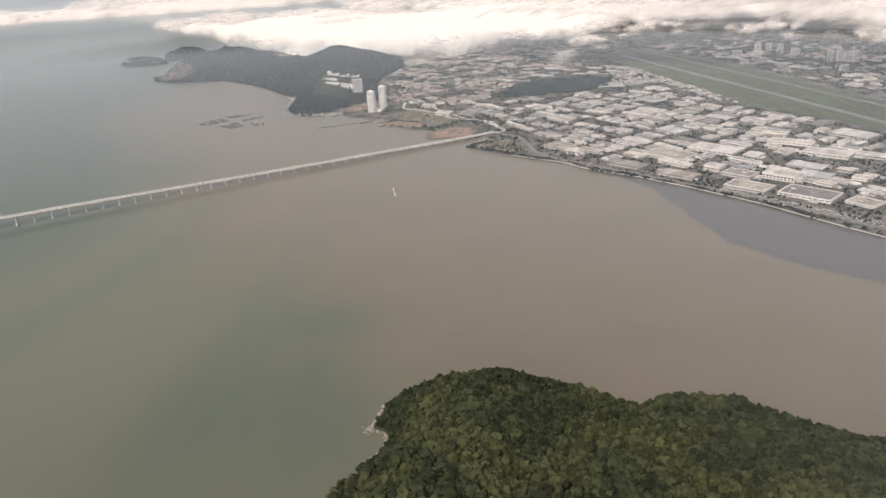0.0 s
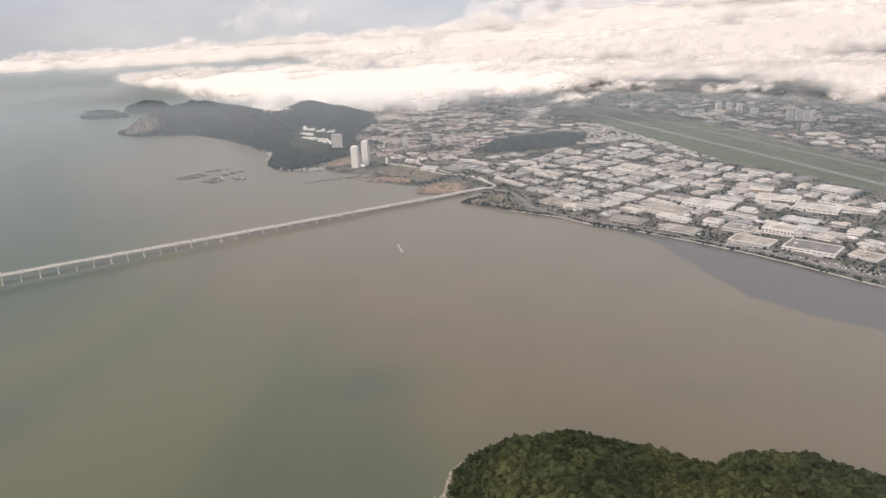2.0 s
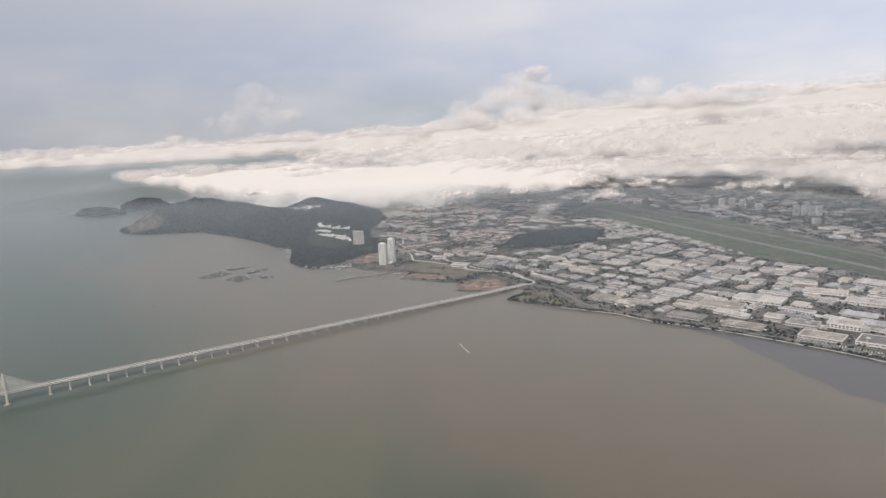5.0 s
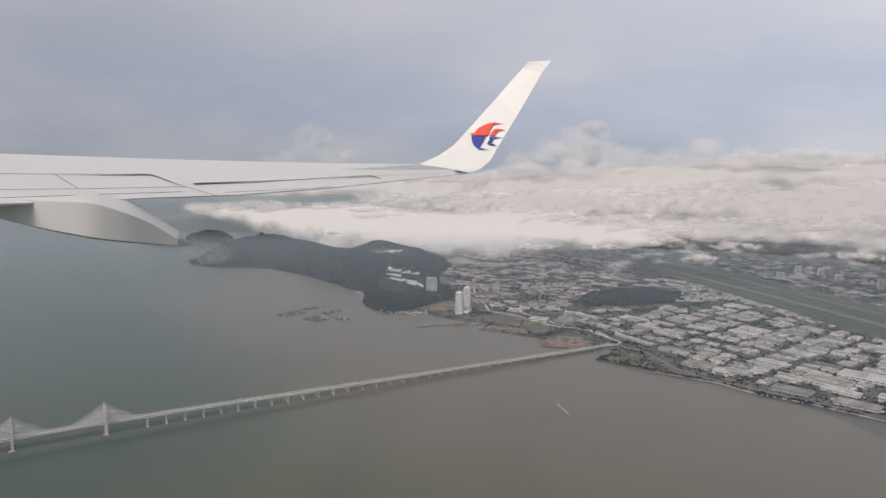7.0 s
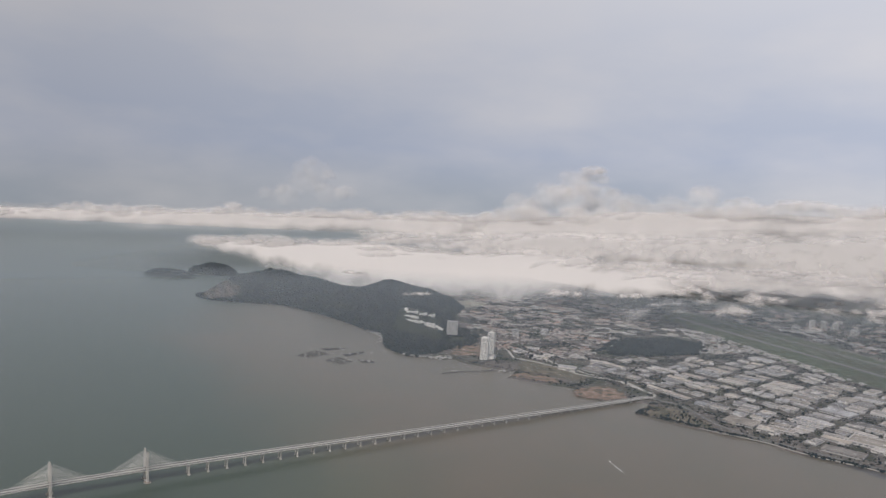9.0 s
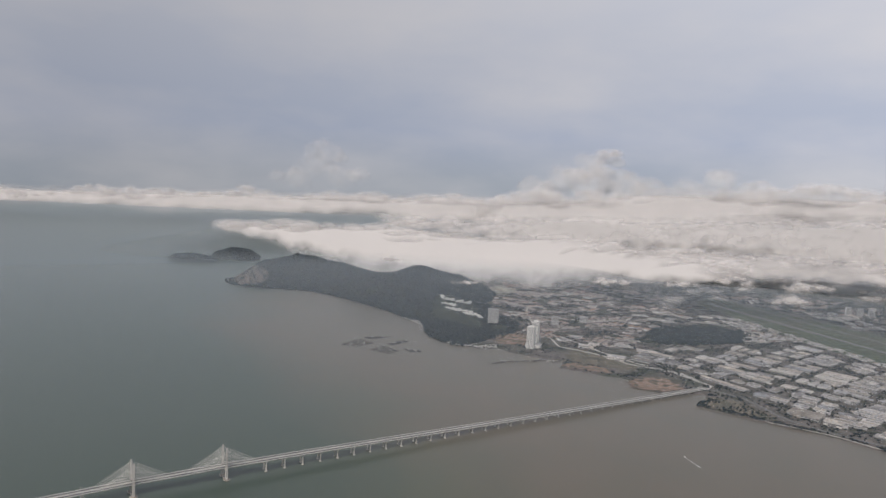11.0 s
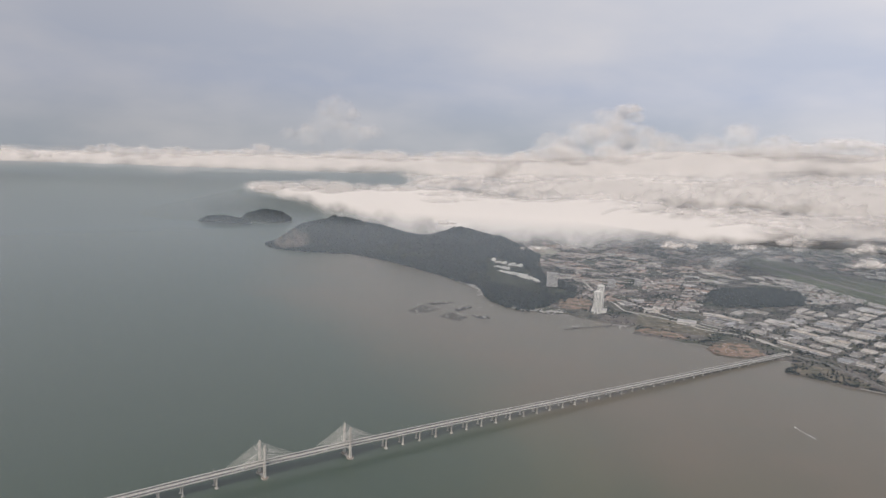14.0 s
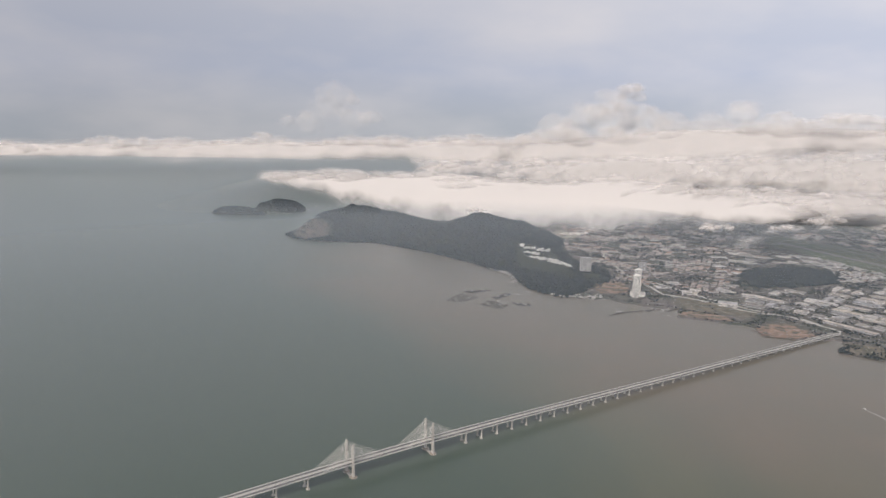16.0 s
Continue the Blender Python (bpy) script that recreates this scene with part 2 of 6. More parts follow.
TUFT, FARPUFF, FAINTPUFF = cloud_material("tuft_vapour", 0.36, 0.6, 0.05), cloud_material("far_puff", 0.32, 0.35, 0.012), cloud_material("faint_puff", 0.32, 0.4, 0.012)


# ---- building helpers ----
def linked(name, mesh, material, parent=None, label="", smooth=False):
    if material:
        mesh.materials.append(material)
    mesh.polygons.foreach_set("use_smooth", [smooth] * len(mesh.polygons))
    ob = new(name, mesh)
    if parent is not None:
        ob.parent = parent
    return tagged(ob, label)


def part(name, bm, material, parent=None, label="", smooth=False):
    """One mesh object out of a bmesh, under a thing or a part."""
    mesh = bpy.data.meshes.new(name)
    bm.to_mesh(mesh)
    bm.free()
    return linked(name, mesh, material, parent, label, smooth)


def from_arrays(name, verts, faces, material, parent=None, label="", smooth=False):
    mesh = bpy.data.meshes.new(name)
    verts, faces = np.asarray(verts, np.float32), np.asarray(faces, np.int32)
    k = faces.shape[1]
    mesh.vertices.add(len(verts))
    mesh.vertices.foreach_set("co", verts.ravel())
    mesh.loops.add(faces.size)
    mesh.loops.foreach_set("vertex_index", faces.ravel())
    mesh.polygons.add(len(faces))
    mesh.polygons.foreach_set("loop_start", np.arange(0, faces.size, k, dtype=np.int32))
    mesh.update(calc_edges=True)
    return linked(name, mesh, material, parent, label, smooth)


def box(bm, x, y, z, sx, sy, sz, turn=0.0):
    """A box on its base centre."""
    m = Matrix.Translation((x, y, z + sz / 2)) @ Matrix.Rotation(turn, 4, "Z") @ Matrix.Diagonal((sx, sy, sz, 1))
    bmesh.ops.create_cube(bm, size=1, matrix=m)
    return bm


def prism(bm, pts, z0, z1):
    """An upright prism over a flat outline."""
    lo = [bm.verts.new((x, y, z0)) for x, y in pts]
    hi = [bm.verts.new((x, y, z1)) for x, y in pts]
    n = len(pts)
    for i in range(n):
        bm.faces.new((lo[i], lo[(i + 1) % n], hi[(i + 1) % n], hi[i]))
    bm.faces.new(hi)
    bm.faces.new(lo[::-1])
    bmesh.ops.recalc_face_normals(bm, faces=bm.faces)
    return bm


def thing(name, label, category, group="", kind="", at=None):
    ob = new(name)
    if at is not None:
        ob.matrix_basis = at
    return tagged(ob, label, category, group, kind)


def smooth_step(v, a, b):
    t = np.clip((np.asarray(v, float) - a) / (b - a), 0, 1)
    return t * t * (3 - 2 * t)


def inside_by(px, py, poly):
    """Distance to the outline, positive inside."""
    px, py = np.asarray(px, float), np.asarray(py, float)
    best, inside = np.full(px.shape, 1e9), np.zeros(px.shape, bool)
    for (x0, y0), (x1, y1) in zip(poly, poly[1:] + poly[:1]):
        dx, dy = x1 - x0, y1 - y0
        t = np.clip(((px - x0) * dx + (py - y0) * dy) / (dx * dx + dy * dy + 1e-9), 0, 1)
        best = np.minimum(best, np.hypot(px - x0 - t * dx, py - y0 - t * dy))
        if y0 != y1:
            cross = ((y0 > py) != (y1 > py)) & (px < (x1 - x0) * (py - y0) / (y1 - y0) + x0)
            inside ^= cross
    return np.where(inside, best, -best)


def wavy(px, py, size, seed=0.0):
    """Smooth uneven values between about -1 and 1."""
    k = 2 * np.pi / size
    a = np.sin(px * k + 1.3 * np.sin(py * k * 0.7 + seed) + seed) + np.sin(py * k * 1.1 + 1.7 * np.sin(px * k * 0.6 + 2 * seed) + 3 * seed)
    b = np.sin(px * k * 2.3 + py * k * 1.9 + 5 * seed) + np.sin(px * k * 1.7 - py * k * 2.6 + 7 * seed)
    return 0.35 * a + 0.15 * b


def ico(sub):
    bm = bmesh.new()
    bmesh.ops.create_icosphere(bm, subdivisions=sub, radius=1)
    v, f = np.array([x.co[:] for x in bm.verts]), np.array([[q.index for q in x.verts] for x in bm.faces])
    bm.free()
    return v, f


# ---- the country ----
COAST = [(1500, -400), (900, 150), (600, 380), (400, 572), (314, 659), (296, 680), (263, 720), (219, 762), (172, 801), (134, 824), (112, 850),
         (78, 869), (45, 893), (18, 912), (4, 921), (10, 934), (20, 945), (25, 963), (-12, 962), (-35, 971), (-49, 1007), (-84, 1021), (-124, 1040), (-112, 1076),
         (-150, 1085), (-180, 1105), (-193, 1122), (-206, 1111), (-238, 1122), (-270, 1142), (-291, 1179), (-307, 1249), (-334, 1286), (-376, 1342),
         (-415, 1385), (-460, 1431), (-536, 1490), (-605, 1496), (-645, 1491), (-694, 1515), (-725, 1550), (-715, 1610), (-660, 1720), (-560, 1830),
         (-480, 1950), (-420, 2200), (-300, 2600), (-200, 3600), (2600, 3600), (2600, -400)]
HILLS = [(-615, 1691, 39, 79, 88), (-702, 1638, 46, 51, 90), (-515, 1700, 14, 45, 60), (-351, 1635, 34, 74, 82), (-492, 1536, 4, 80, 61), (-373, 1323, 3, 71, 47), (-413, 1496, 32, 92, 76), (-272, 1575, 18, 24, 77),
         (-285, 1370, 21, 52, 85), (-205, 1275, 9, 40, 40), (95, 1275, 6, 60, 45), (-60, 2050, 30, 150, 90), (250, 2300, 60, 250, 150), (700, 2200, 80, 260, 200), (1200, 1900, 90, 300, 260)]


def land_height(x, y):
    sd = inside_by(x, y, COAST) + 2.2 * wavy(x, y, 37, 0.4)
    z = -2 + 3.0 * smooth_step(sd, -5, 5)
    lift = smooth_step(sd, 2, 55)
    for hx, hy, h, rx, ry in HILLS:
        z = z + lift * h * np.exp(-(((x - hx) / rx) ** 2 + ((y - hy) / ry) ** 2)) * (1 + 0.10 * wavy(x, y, 60, hx))
    return z


def grid_mesh(name, x0, x1, y0, y1, step, height, material, parent=None, keep=None):
    xs, ys = np.arange(x0, x1 + step, step), np.arange(y0, y1 + step, step)
    gx, gy = np.meshgrid(xs, ys)
    gz = height(gx, gy)
    nx = len(xs)
    i = (np.arange(len(ys) - 1)[:, None] * nx + np.arange(nx - 1)).ravel()
    faces = np.stack([i, i + 1, i + nx + 1, i + nx], 1)
    faces = faces[gz.ravel()[faces].max(1) > -1.9]
    return from_arrays(name, np.stack([gx.ravel(), gy.ravel(), gz.ravel()], 1), faces, material, parent, smooth=True)


# The sea, one sheet to the horizon.
R = 4700
ring = [(-110 + R * math.cos(a), 190 + R * math.sin(a)) for a in np.linspace(0, 2 * math.pi, 97)[:-1]]
bm = bmesh.new()
bm.faces.new([bm.verts.new((x, y, 0)) for x, y in ring])
tagged(part("water", bm, WATER), "muddy grey-green strait water with silt drifts", "sea", kind="structure")

ground = grid_mesh("ground", -760, 760, 560, 2000, 6, land_height, SOIL)
tagged(ground, "flat town ground of asphalt, soil and scrub by the strait", "land", kind="structure")
far_ground = grid_mesh("ground_beyond", -600, 2500, 2000, 3600, 40, land_height, SOIL)
tagged(far_ground, "far plain and hills behind the town", "land", kind="structure")
east_ground = grid_mesh("ground_east", 760, 2500, -400, 2000, 40, land_height, SOIL)
tagged(east_ground, "plain beside the airfield", "land", kind="structure")


# Backdrop of sky far behind everything.
def sky_material():
    m = bpy.data.materials.new("distant_sky")
    m.use_nodes = True
    n, l = m.node_tree.nodes, m.node_tree.links
    n.remove(n["Principled BSDF"])
    geo, sep, mr = n.new("ShaderNodeNewGeometry"), n.new("ShaderNodeSeparateXYZ"), n.new("ShaderNodeMapRange")
    l.new(geo.outputs["Position"], sep.inputs[0])
    l.new(sep.outputs["Z"], mr.inputs["Value"])
    mr.inputs["From Min"].default_value, mr.inputs["From Max"].default_value = -200, 2400
    ramp = n.new("ShaderNodeValToRGB")
    e = ramp.color_ramp.elements
    e[0].position, e[0].color = 0.07, (0.35, 0.39, 0.43, 1)
    e[1].position, e[1].color = 0.16, (0.37, 0.41, 0.465, 1)
    for p, c in ((0.27, (0.385, 0.435, 0.54)), (0.45, (0.455, 0.49, 0.57)), (0.75, (0.60, 0.61, 0.65))):
        k = e.new(p)
        k.color = (*c, 1)
    l.new(mr.outputs["Result"], ramp.inputs["Fac"])
    mp, noi, r2, mix = n.new("ShaderNodeMapping"), n.new("ShaderNodeTexNoise"), n.new("ShaderNodeValToRGB"), n.new("ShaderNodeMix")
    mp.inputs["Scale"].default_value = (1, 1, 2.6)
    l.new(geo.outputs["Position"], mp.inputs["Vector"])
    noi.inputs["Scale"].default_value, noi.inputs["Detail"].default_value = 0.0007, 6
    l.new(mp.outputs["Vector"], noi.inputs["Vector"])
    r2.color_ramp.elements[0].position, r2.color_ramp.elements[1].position = 0.42, 0.78
    r2.color_ramp.elements[1].color = (0.7, 0.7, 0.7, 1)
    l.new(noi.outputs["Fac"], r2.inputs["Fac"])
    mix.data_type = "RGBA"
    mix.inputs["B"].default_value = (0.62, 0.61, 0.62, 1)
    l.new(r2.outputs["Color"], mix.inputs["Factor"])
    l.new(ramp.outputs["Color"], mix.inputs["A"])
    em = n.new("ShaderNodeEmission")
    side = n.new("ShaderNodeMapRange")
    side.inputs["From Min"].default_value, side.inputs["From Max"].default_value = -2600, 2600
    side.inputs["To Min"].default_value, side.inputs["To Max"].default_value = 0.86, 1.32
    l.new(sep.outputs["X"], side.inputs["Value"])
    l.new(side.outputs["Result"], em.inputs["Strength"])
    l.new(mix.outputs["Result"], em.inputs["Color"])
    l.new(em.outputs[0], n["Material Output"].inputs["Surface"])
    return m


angles = np.radians(np.linspace(90 - 64, 90 + 64, 65))
verts = [(-110 + R * math.cos(a), 190 + R * math.sin(a), h) for h in (-10, 2600) for a in angles]
faces = [(i, i + 1, i + 66, i + 65) for i in range(64)]
tagged(from_arrays("backdrop", verts, faces, sky_material(), smooth=True), "hazy blue-grey evening sky with thin high cloud", "sky", kind="structure")


# ---- clouds ----
def cloud(label, spine, lumps, n_u=150, n_v=48, seed=0.0, swirl=0.34, rounds=3, edge=3.0, foot=0.05, veiled=True):
    """A cloud bank along a spine of (x, y, base, top, half width): a core in a thinner fringe, both thinning out upwards and downwards."""
    root = thing("cloud", label, "cloud", "low clouds")
    sp = np.array(spine, float)
    cut = np.r_[0, np.cumsum(np.hypot(*np.diff(sp[:, :2], axis=0).T))]
    u = np.linspace(0, cut[-1], n_u)
    line = np.stack([np.interp(u, cut, sp[:, k]) for k in range(5)], 1)
    for _ in range(4):
        line[1:-1] = (line[:-2] + 2 * line[1:-1] + line[2:]) / 4
    d = np.gradient(line[:, :2], axis=0)
    d /= np.linalg.norm(d, axis=1)[:, None] + 1e-9
    s = u / cut[-1]
    taper = np.clip(1 - np.abs(2 * s - 1) ** 11, 0.0, 1) ** 0.5
    far = min(p[1] for p in spine) > 2300
    core, fringe = (FARCLOUD, FARFRINGE) if far else (CLOUD, FRINGE)
    for name, material, swell, level in (("core", core, 0.0, 1.0), ("fringe", fringe, 0.2, 0.8))[:2 if veiled else 1]:
        verts, dens = [], []
        for (x, y, z0, z1, w), (dx, dy), f in zip(line, d, taper):
            h = z1 - z0
            for v in np.linspace(0, 2 * math.pi, n_v, endpoint=False):
                c, sn = math.cos(v), math.sin(v)
                up = sn if sn > 0 else 0.3 * sn
                p = Vector((x - dy * c * w * f, y + dx * c * w * f, z0 + 0.25 * h + 0.75 * h * up * f))
                q = Vector((p.x / (1.7 * lumps) + seed, p.y / lumps + 2.1 * seed, 1.2 * p.z / lumps))
                bump, size = 0.0, 1.0
                for _ in range(rounds):
                    bump += size * noise.noise(q)
                    q, size = q * 2.1, size * 0.42
                out = h * (swirl * bump + swell) * f
                p += Vector((-dy * c * out, dx * c * out, sn * out * (0.9 if sn > 0 else 0.4)))
                verts.append(p)
                face = Vector((-dy * c / w, dx * c / w, sn / (0.75 * h if sn > 0 else 0.25 * h))).normalized()
                away = Vector((p.x + 110, p.y - 190, p.z - 205)).normalized()
                dens.append(level * min(1.0, edge * abs(face.dot(away)) ** 1.3) * min(1.0, f * 1.4) * min(1.0, max(0.0, (sn + foot + 0.35 * bump) / 0.8)) + 0.2 * bump * max(0.0, sn))
        i = (np.arange(n_u - 1)[:, None] * n_v + np.arange(n_v)).ravel()
        j = (np.arange(n_u - 1)[:, None] * n_v + (np.arange(n_v) + 1) % n_v).ravel()
        low = np.tile(np.sin(np.linspace(0, 2 * math.pi, n_v, endpoint=False)) < -0.2, n_u - 1)
        faces = np.stack([i, j, j + n_v, i + n_v], 1)[~low]
        ob = from_arrays(name, np.array(verts), faces, material, root, smooth=True)
        ob.data.attributes.new("vapour", "FLOAT", "POINT").data.foreach_set("value", np.array(dens, np.float32))
    return root


def billows(root, balls, material, seed, rough=0.16, wide=1.5, flat=0.75, limb=3.4, dense=1.25, foot=0.6):
    """Soft rounded puffs of vapour (x, y, z, radius) heaped into one mass, each thinning out towards its sides and its foot."""
    rng = np.random.default_rng(seed)
    v, f = ico(4)
    b = np.array(balls, float)
    n = len(b)
    away = np.stack([b[:, 0] + 110, b[:, 1] - 190, np.full(n, -110.0)], 1)
    away /= np.linalg.norm(away, axis=1)[:, None]
    bump = np.zeros((n, len(v)))
    for octave, size in ((2.2, 1.0), (4.3, 0.55), (8.0, 0.3), (14.0, 0.16)):
        for _ in range(3):
            d = rng.normal(0, 1, (n, 3))
            d *= octave / np.linalg.norm(d, axis=1)[:, None]
            bump += size / 1.7 * np.sin(d @ v.T + rng.uniform(0, 6.28, (n, 1)))
    grow = (1 + rough * bump)[..., None]
    verts = b[:, None, :3] + v[None] * grow * b[:, 3][:, None, None] * (wide, 1.0, flat)
    facing = np.abs(away @ v.T)
    dens = dense * facing ** limb * np.clip((v[:, 2] + foot) / 1.1, 0, 1)[None] + 0.08 * bump * facing - 0.04
    side = v[f].mean(1)
    seen = (side[None] * away[:, None]).sum(2) < 0.1
    faces = np.concatenate([f[seen[k]] + k * len(v) for k in range(n)])
    used = np.unique(faces)
    index = np.zeros(n * len(v), np.int64)
    index[used] = np.arange(len(used))
    ob = from_arrays("puff", verts.reshape(-1, 3)[used], index[faces], material, root, smooth=True)
    ob.data.attributes.new("vapour", "FLOAT", "POINT").data.foreach_set("value", dens.ravel()[used].astype(np.float32))
    return ob


def heap(spots, count, seed, small=0.35):
    """Balls heaped round some main spots (x, y, z, radius), smaller ones outside and above."""
    rng = np.random.default_rng(seed)
    balls = list(spots)
    for _ in range(count):
        x, y, z, r = spots[int(rng.integers(len(spots)))]
        a, up = rng.uniform(0, 2 * math.pi), rng.uniform(-0.15, 0.9)
        q = r * rng.uniform(small, small + 0.3)
        balls.append((x + 0.85 * r * math.cos(a), y + 0.5 * r * math.sin(a), z + 0.6 * r * up, q))
    return balls


def along(spine, count, seed, big, small, top=1.0, low=0.25, front=0.6, wave=0.08, flat=0.75):
    """Balls strewn over the sunny face of a bank, the small ones on its crest."""
    rng = np.random.default_rng(seed)
    sp = np.array(spine, float)
    cut = np.r_[0, np.cumsum(np.hypot(*np.diff(sp[:, :2], axis=0).T))]
    balls = []
    for k in range(count):
        u = cut[-1] * (k + rng.uniform(-0.5, 1.5)) / count
        x, y, z0, z1, w = (float(np.interp(u, cut, sp[:, i])) for i in range(5))
        f = rng.random() ** 0.7
        r = (big + (small - big) * f) * rng.uniform(0.7, 1.25)
        crest = z1 + wave * (z1 - z0) * float(wavy(np.array(x), np.array(y), 9 * big, 0.37 * seed))
        z = z0 + (crest - z0) * (low + (top - low) * f) - flat * r * 0.5
        balls.append((x + rng.normal(0, 0.3 * big), y - front * w * (1 - 0.8 * f) + rng.normal(0, 0.1 * w), z, r))
    return balls


ROLL = [(-870, 1850, 78, 94, 26), (-800, 1850, 58, 100, 60), (-720, 1855, 20, 103, 90), (-520, 1875, -30, 104, 115), (-262, 1860, -40, 104, 128), (-60, 1800, -36, 103, 130), (60, 1660, 0, 102, 115), (140, 1520, 36, 101, 95), (215, 1450, 58, 97, 60)]
DECK = [(120, 1640, 66, 104, 70), (260, 1520, 64, 106, 90), (440, 1410, 60, 110, 110), (700, 1225, 56, 112, 140), (1150, 900, 54, 114, 150)]
FIELD = [(-560, 2350, 60, 100, 80), (-250, 2300, 40, 112, 170), (200, 2220, 28, 130, 200), (700, 2030, 24, 160, 220), (1400, 1650, 30, 185, 240)]
SHELF = [(-2900, 2900, 6, 96, 120), (-2000, 3100, 0, 112, 130), (-1400, 3200, 8, 124, 160), (-700, 3250, 10, 138, 180), (-100, 3300, 10, 165, 200)]
TOWN_BANK = [(-450, 3300, 10, 140, 180), (0, 3280, 0, 175, 220), (400, 3250, 0, 200, 220), (900, 3100, 0, 240, 240), (1500, 2900, 0, 270, 250), (2500, 2400, 0, 290, 260)]


def lowered(spine, share):
    """The body of a bank, whose billows rise above it."""
    return [(x, y, z0, z0 + share * (z1 - z0), w) for x, y, z0, z1, w in spine]


roll = cloud("long smooth white cloud roll behind the wooded headland", lowered(ROLL, 0.95), 210, n_u=200, n_v=64, seed=1.0, swirl=0.12, rounds=2, edge=3.5, foot=0.2, veiled=False)
deck = cloud("broad low white cloud deck over the far town", lowered(DECK, 0.92), 130, n_u=180, n_v=56, seed=4.0, swirl=0.20, rounds=2)
field = cloud("broken white cloud field beyond the headland", lowered(FIELD, 0.92), 190, n_u=200, n_v=56, seed=44.0, swirl=0.16, rounds=2)
shelf = cloud("distant white cloud bank along the horizon", lowered(SHELF, 0.9), 230, n_u=260, n_v=64, seed=7.0, swirl=0.14, rounds=2)
bank = cloud("grey-white cumulus bank behind the town", lowered(TOWN_BANK, 0.88), 320, n_u=220, n_v=56, seed=9.0, swirl=0.14, rounds=2)
# Soft heads on the crests of the banks.
for root, spine, count, big, small, wave, material, rough in ((roll, ROLL, 80, 30, 20, 0.04, SOFTPUFF, 0.08), (deck, DECK, 90, 24, 12, 0.10, SOFTPUFF, 0.12), (field, FIELD, 90, 34, 18, 0.08, SOFTPUFF, 0.12),
                                                              (shelf, SHELF, 230, 48, 26, 0.24, FARPUFF, 0.14), (bank, TOWN_BANK, 150, 90, 42, 0.20, FARPUFF, 0.14)):
    for k, ball in enumerate(along(spine, count, count + int(big), big, small, low=0.72, wave=wave, front=0.3)):
        billows(root, [ball], material, 1000 * count + k, rough, 2.1 if material is SOFTPUFF else 1.4, 0.8, 3.0)
# Ragged shreds hang along the near edge of the deck.
for root, spine, count, sd in ((deck, DECK, 90, 81), (roll, ROLL[5:], 36, 82)):
    for k, ball in enumerate(along(spine, count, sd, 13, 7, top=0.35, low=-0.12, front=1.0)):
        billows(root, [ball], TUFT, 5000 + 100 * sd + k, 0.2, 1.9, 0.8, 3.0)
head = thing("cloud", "pale cumulus tower rising behind the bank", "cloud", "low clouds")
for k, ball in enumerate(heap([(-70, 3380, 175, 80), (60, 3380, 190, 95), (180, 3380, 195, 105), (310, 3380, 190, 100), (110, 3385, 235, 85), (205, 3385, 260, 90), (285, 3385, 245, 75), (165, 3390, 305, 66), (235, 3390, 320, 58), (440, 3380, 185, 90), (570, 3380, 195, 80), (720, 3380, 225, 105), (830, 3380, 215, 70)], 16, 12, 0.5)):
    billows(head, [ball], FAINTPUFF, 120 + k, 0.16, 1.15, 0.85, 2.4)
ghost = thing("cloud", "faint grey cumulus head in the haze", "cloud", "low clouds")
for k, ball in enumerate(heap([(-1250, 3800, 170, 90), (-1150, 3800, 230, 100), (-1080, 3800, 290, 85), (-1120, 3800, 350, 70), (-990, 3800, 190, 90)], 7, 33, 0.5)):
    billows(ghost, [ball], VEILPUFF, 330 + k, 0.16, 1.0, 0.95, 2.4)
for label, x, y, z, half, deep, sd in (
        ("small white cloud tuft floating over the factories", 136, 1046, 90, 20, 10, 14), ("small white cloud tuft over the wooded rise", -62, 1150, 90, 15, 7, 15),
        ("small white cloud tuft over the town", -38, 1160, 89, 14, 6, 16), ("small white cloud tuft drifting by the peak", -362, 1275, 90, 14, 6, 17),
        ("thin white cloud wisp over the white flats", -240, 1086, 88, 16, 5, 18), ("low white cloud tuft over the airfield", 52, 1180, 87, 26, 8, 19),
        ("low white cloud tuft beside the runway", 230, 1230, 86, 34, 12, 20), ("broad white cloud tuft beyond the runway", 350, 1130, 86, 40, 14, 21),
        ("broad white cloud tuft over the plain", 455, 1010, 86, 46, 17, 22), ("broad white cloud over the plain beside the strait", 600, 880, 86, 60, 22, 23), ("ragged white cloud scrap over the runway", 150, 1290, 84, 30, 12, 24)):
    rng = np.random.default_rng(sd)
    balls = []
    for k in range(16):
        f = rng.uniform(-1, 1)
        balls.append((x + half * f, y + rng.normal(0, 3) + 0.2 * half * f, z + rng.uniform(-0.25, 0.45) * deep * (1 - 0.6 * abs(f)), deep * rng.uniform(0.45, 1.05) * (1 - 0.45 * abs(f))))
    tuft = thing("cloud", label, "cloud", "low clouds")
    for k, ball in enumerate(balls):
        billows(tuft, [ball], TUFT, 100 * sd + k, 0.2, 1.5, 0.85, 3.4)


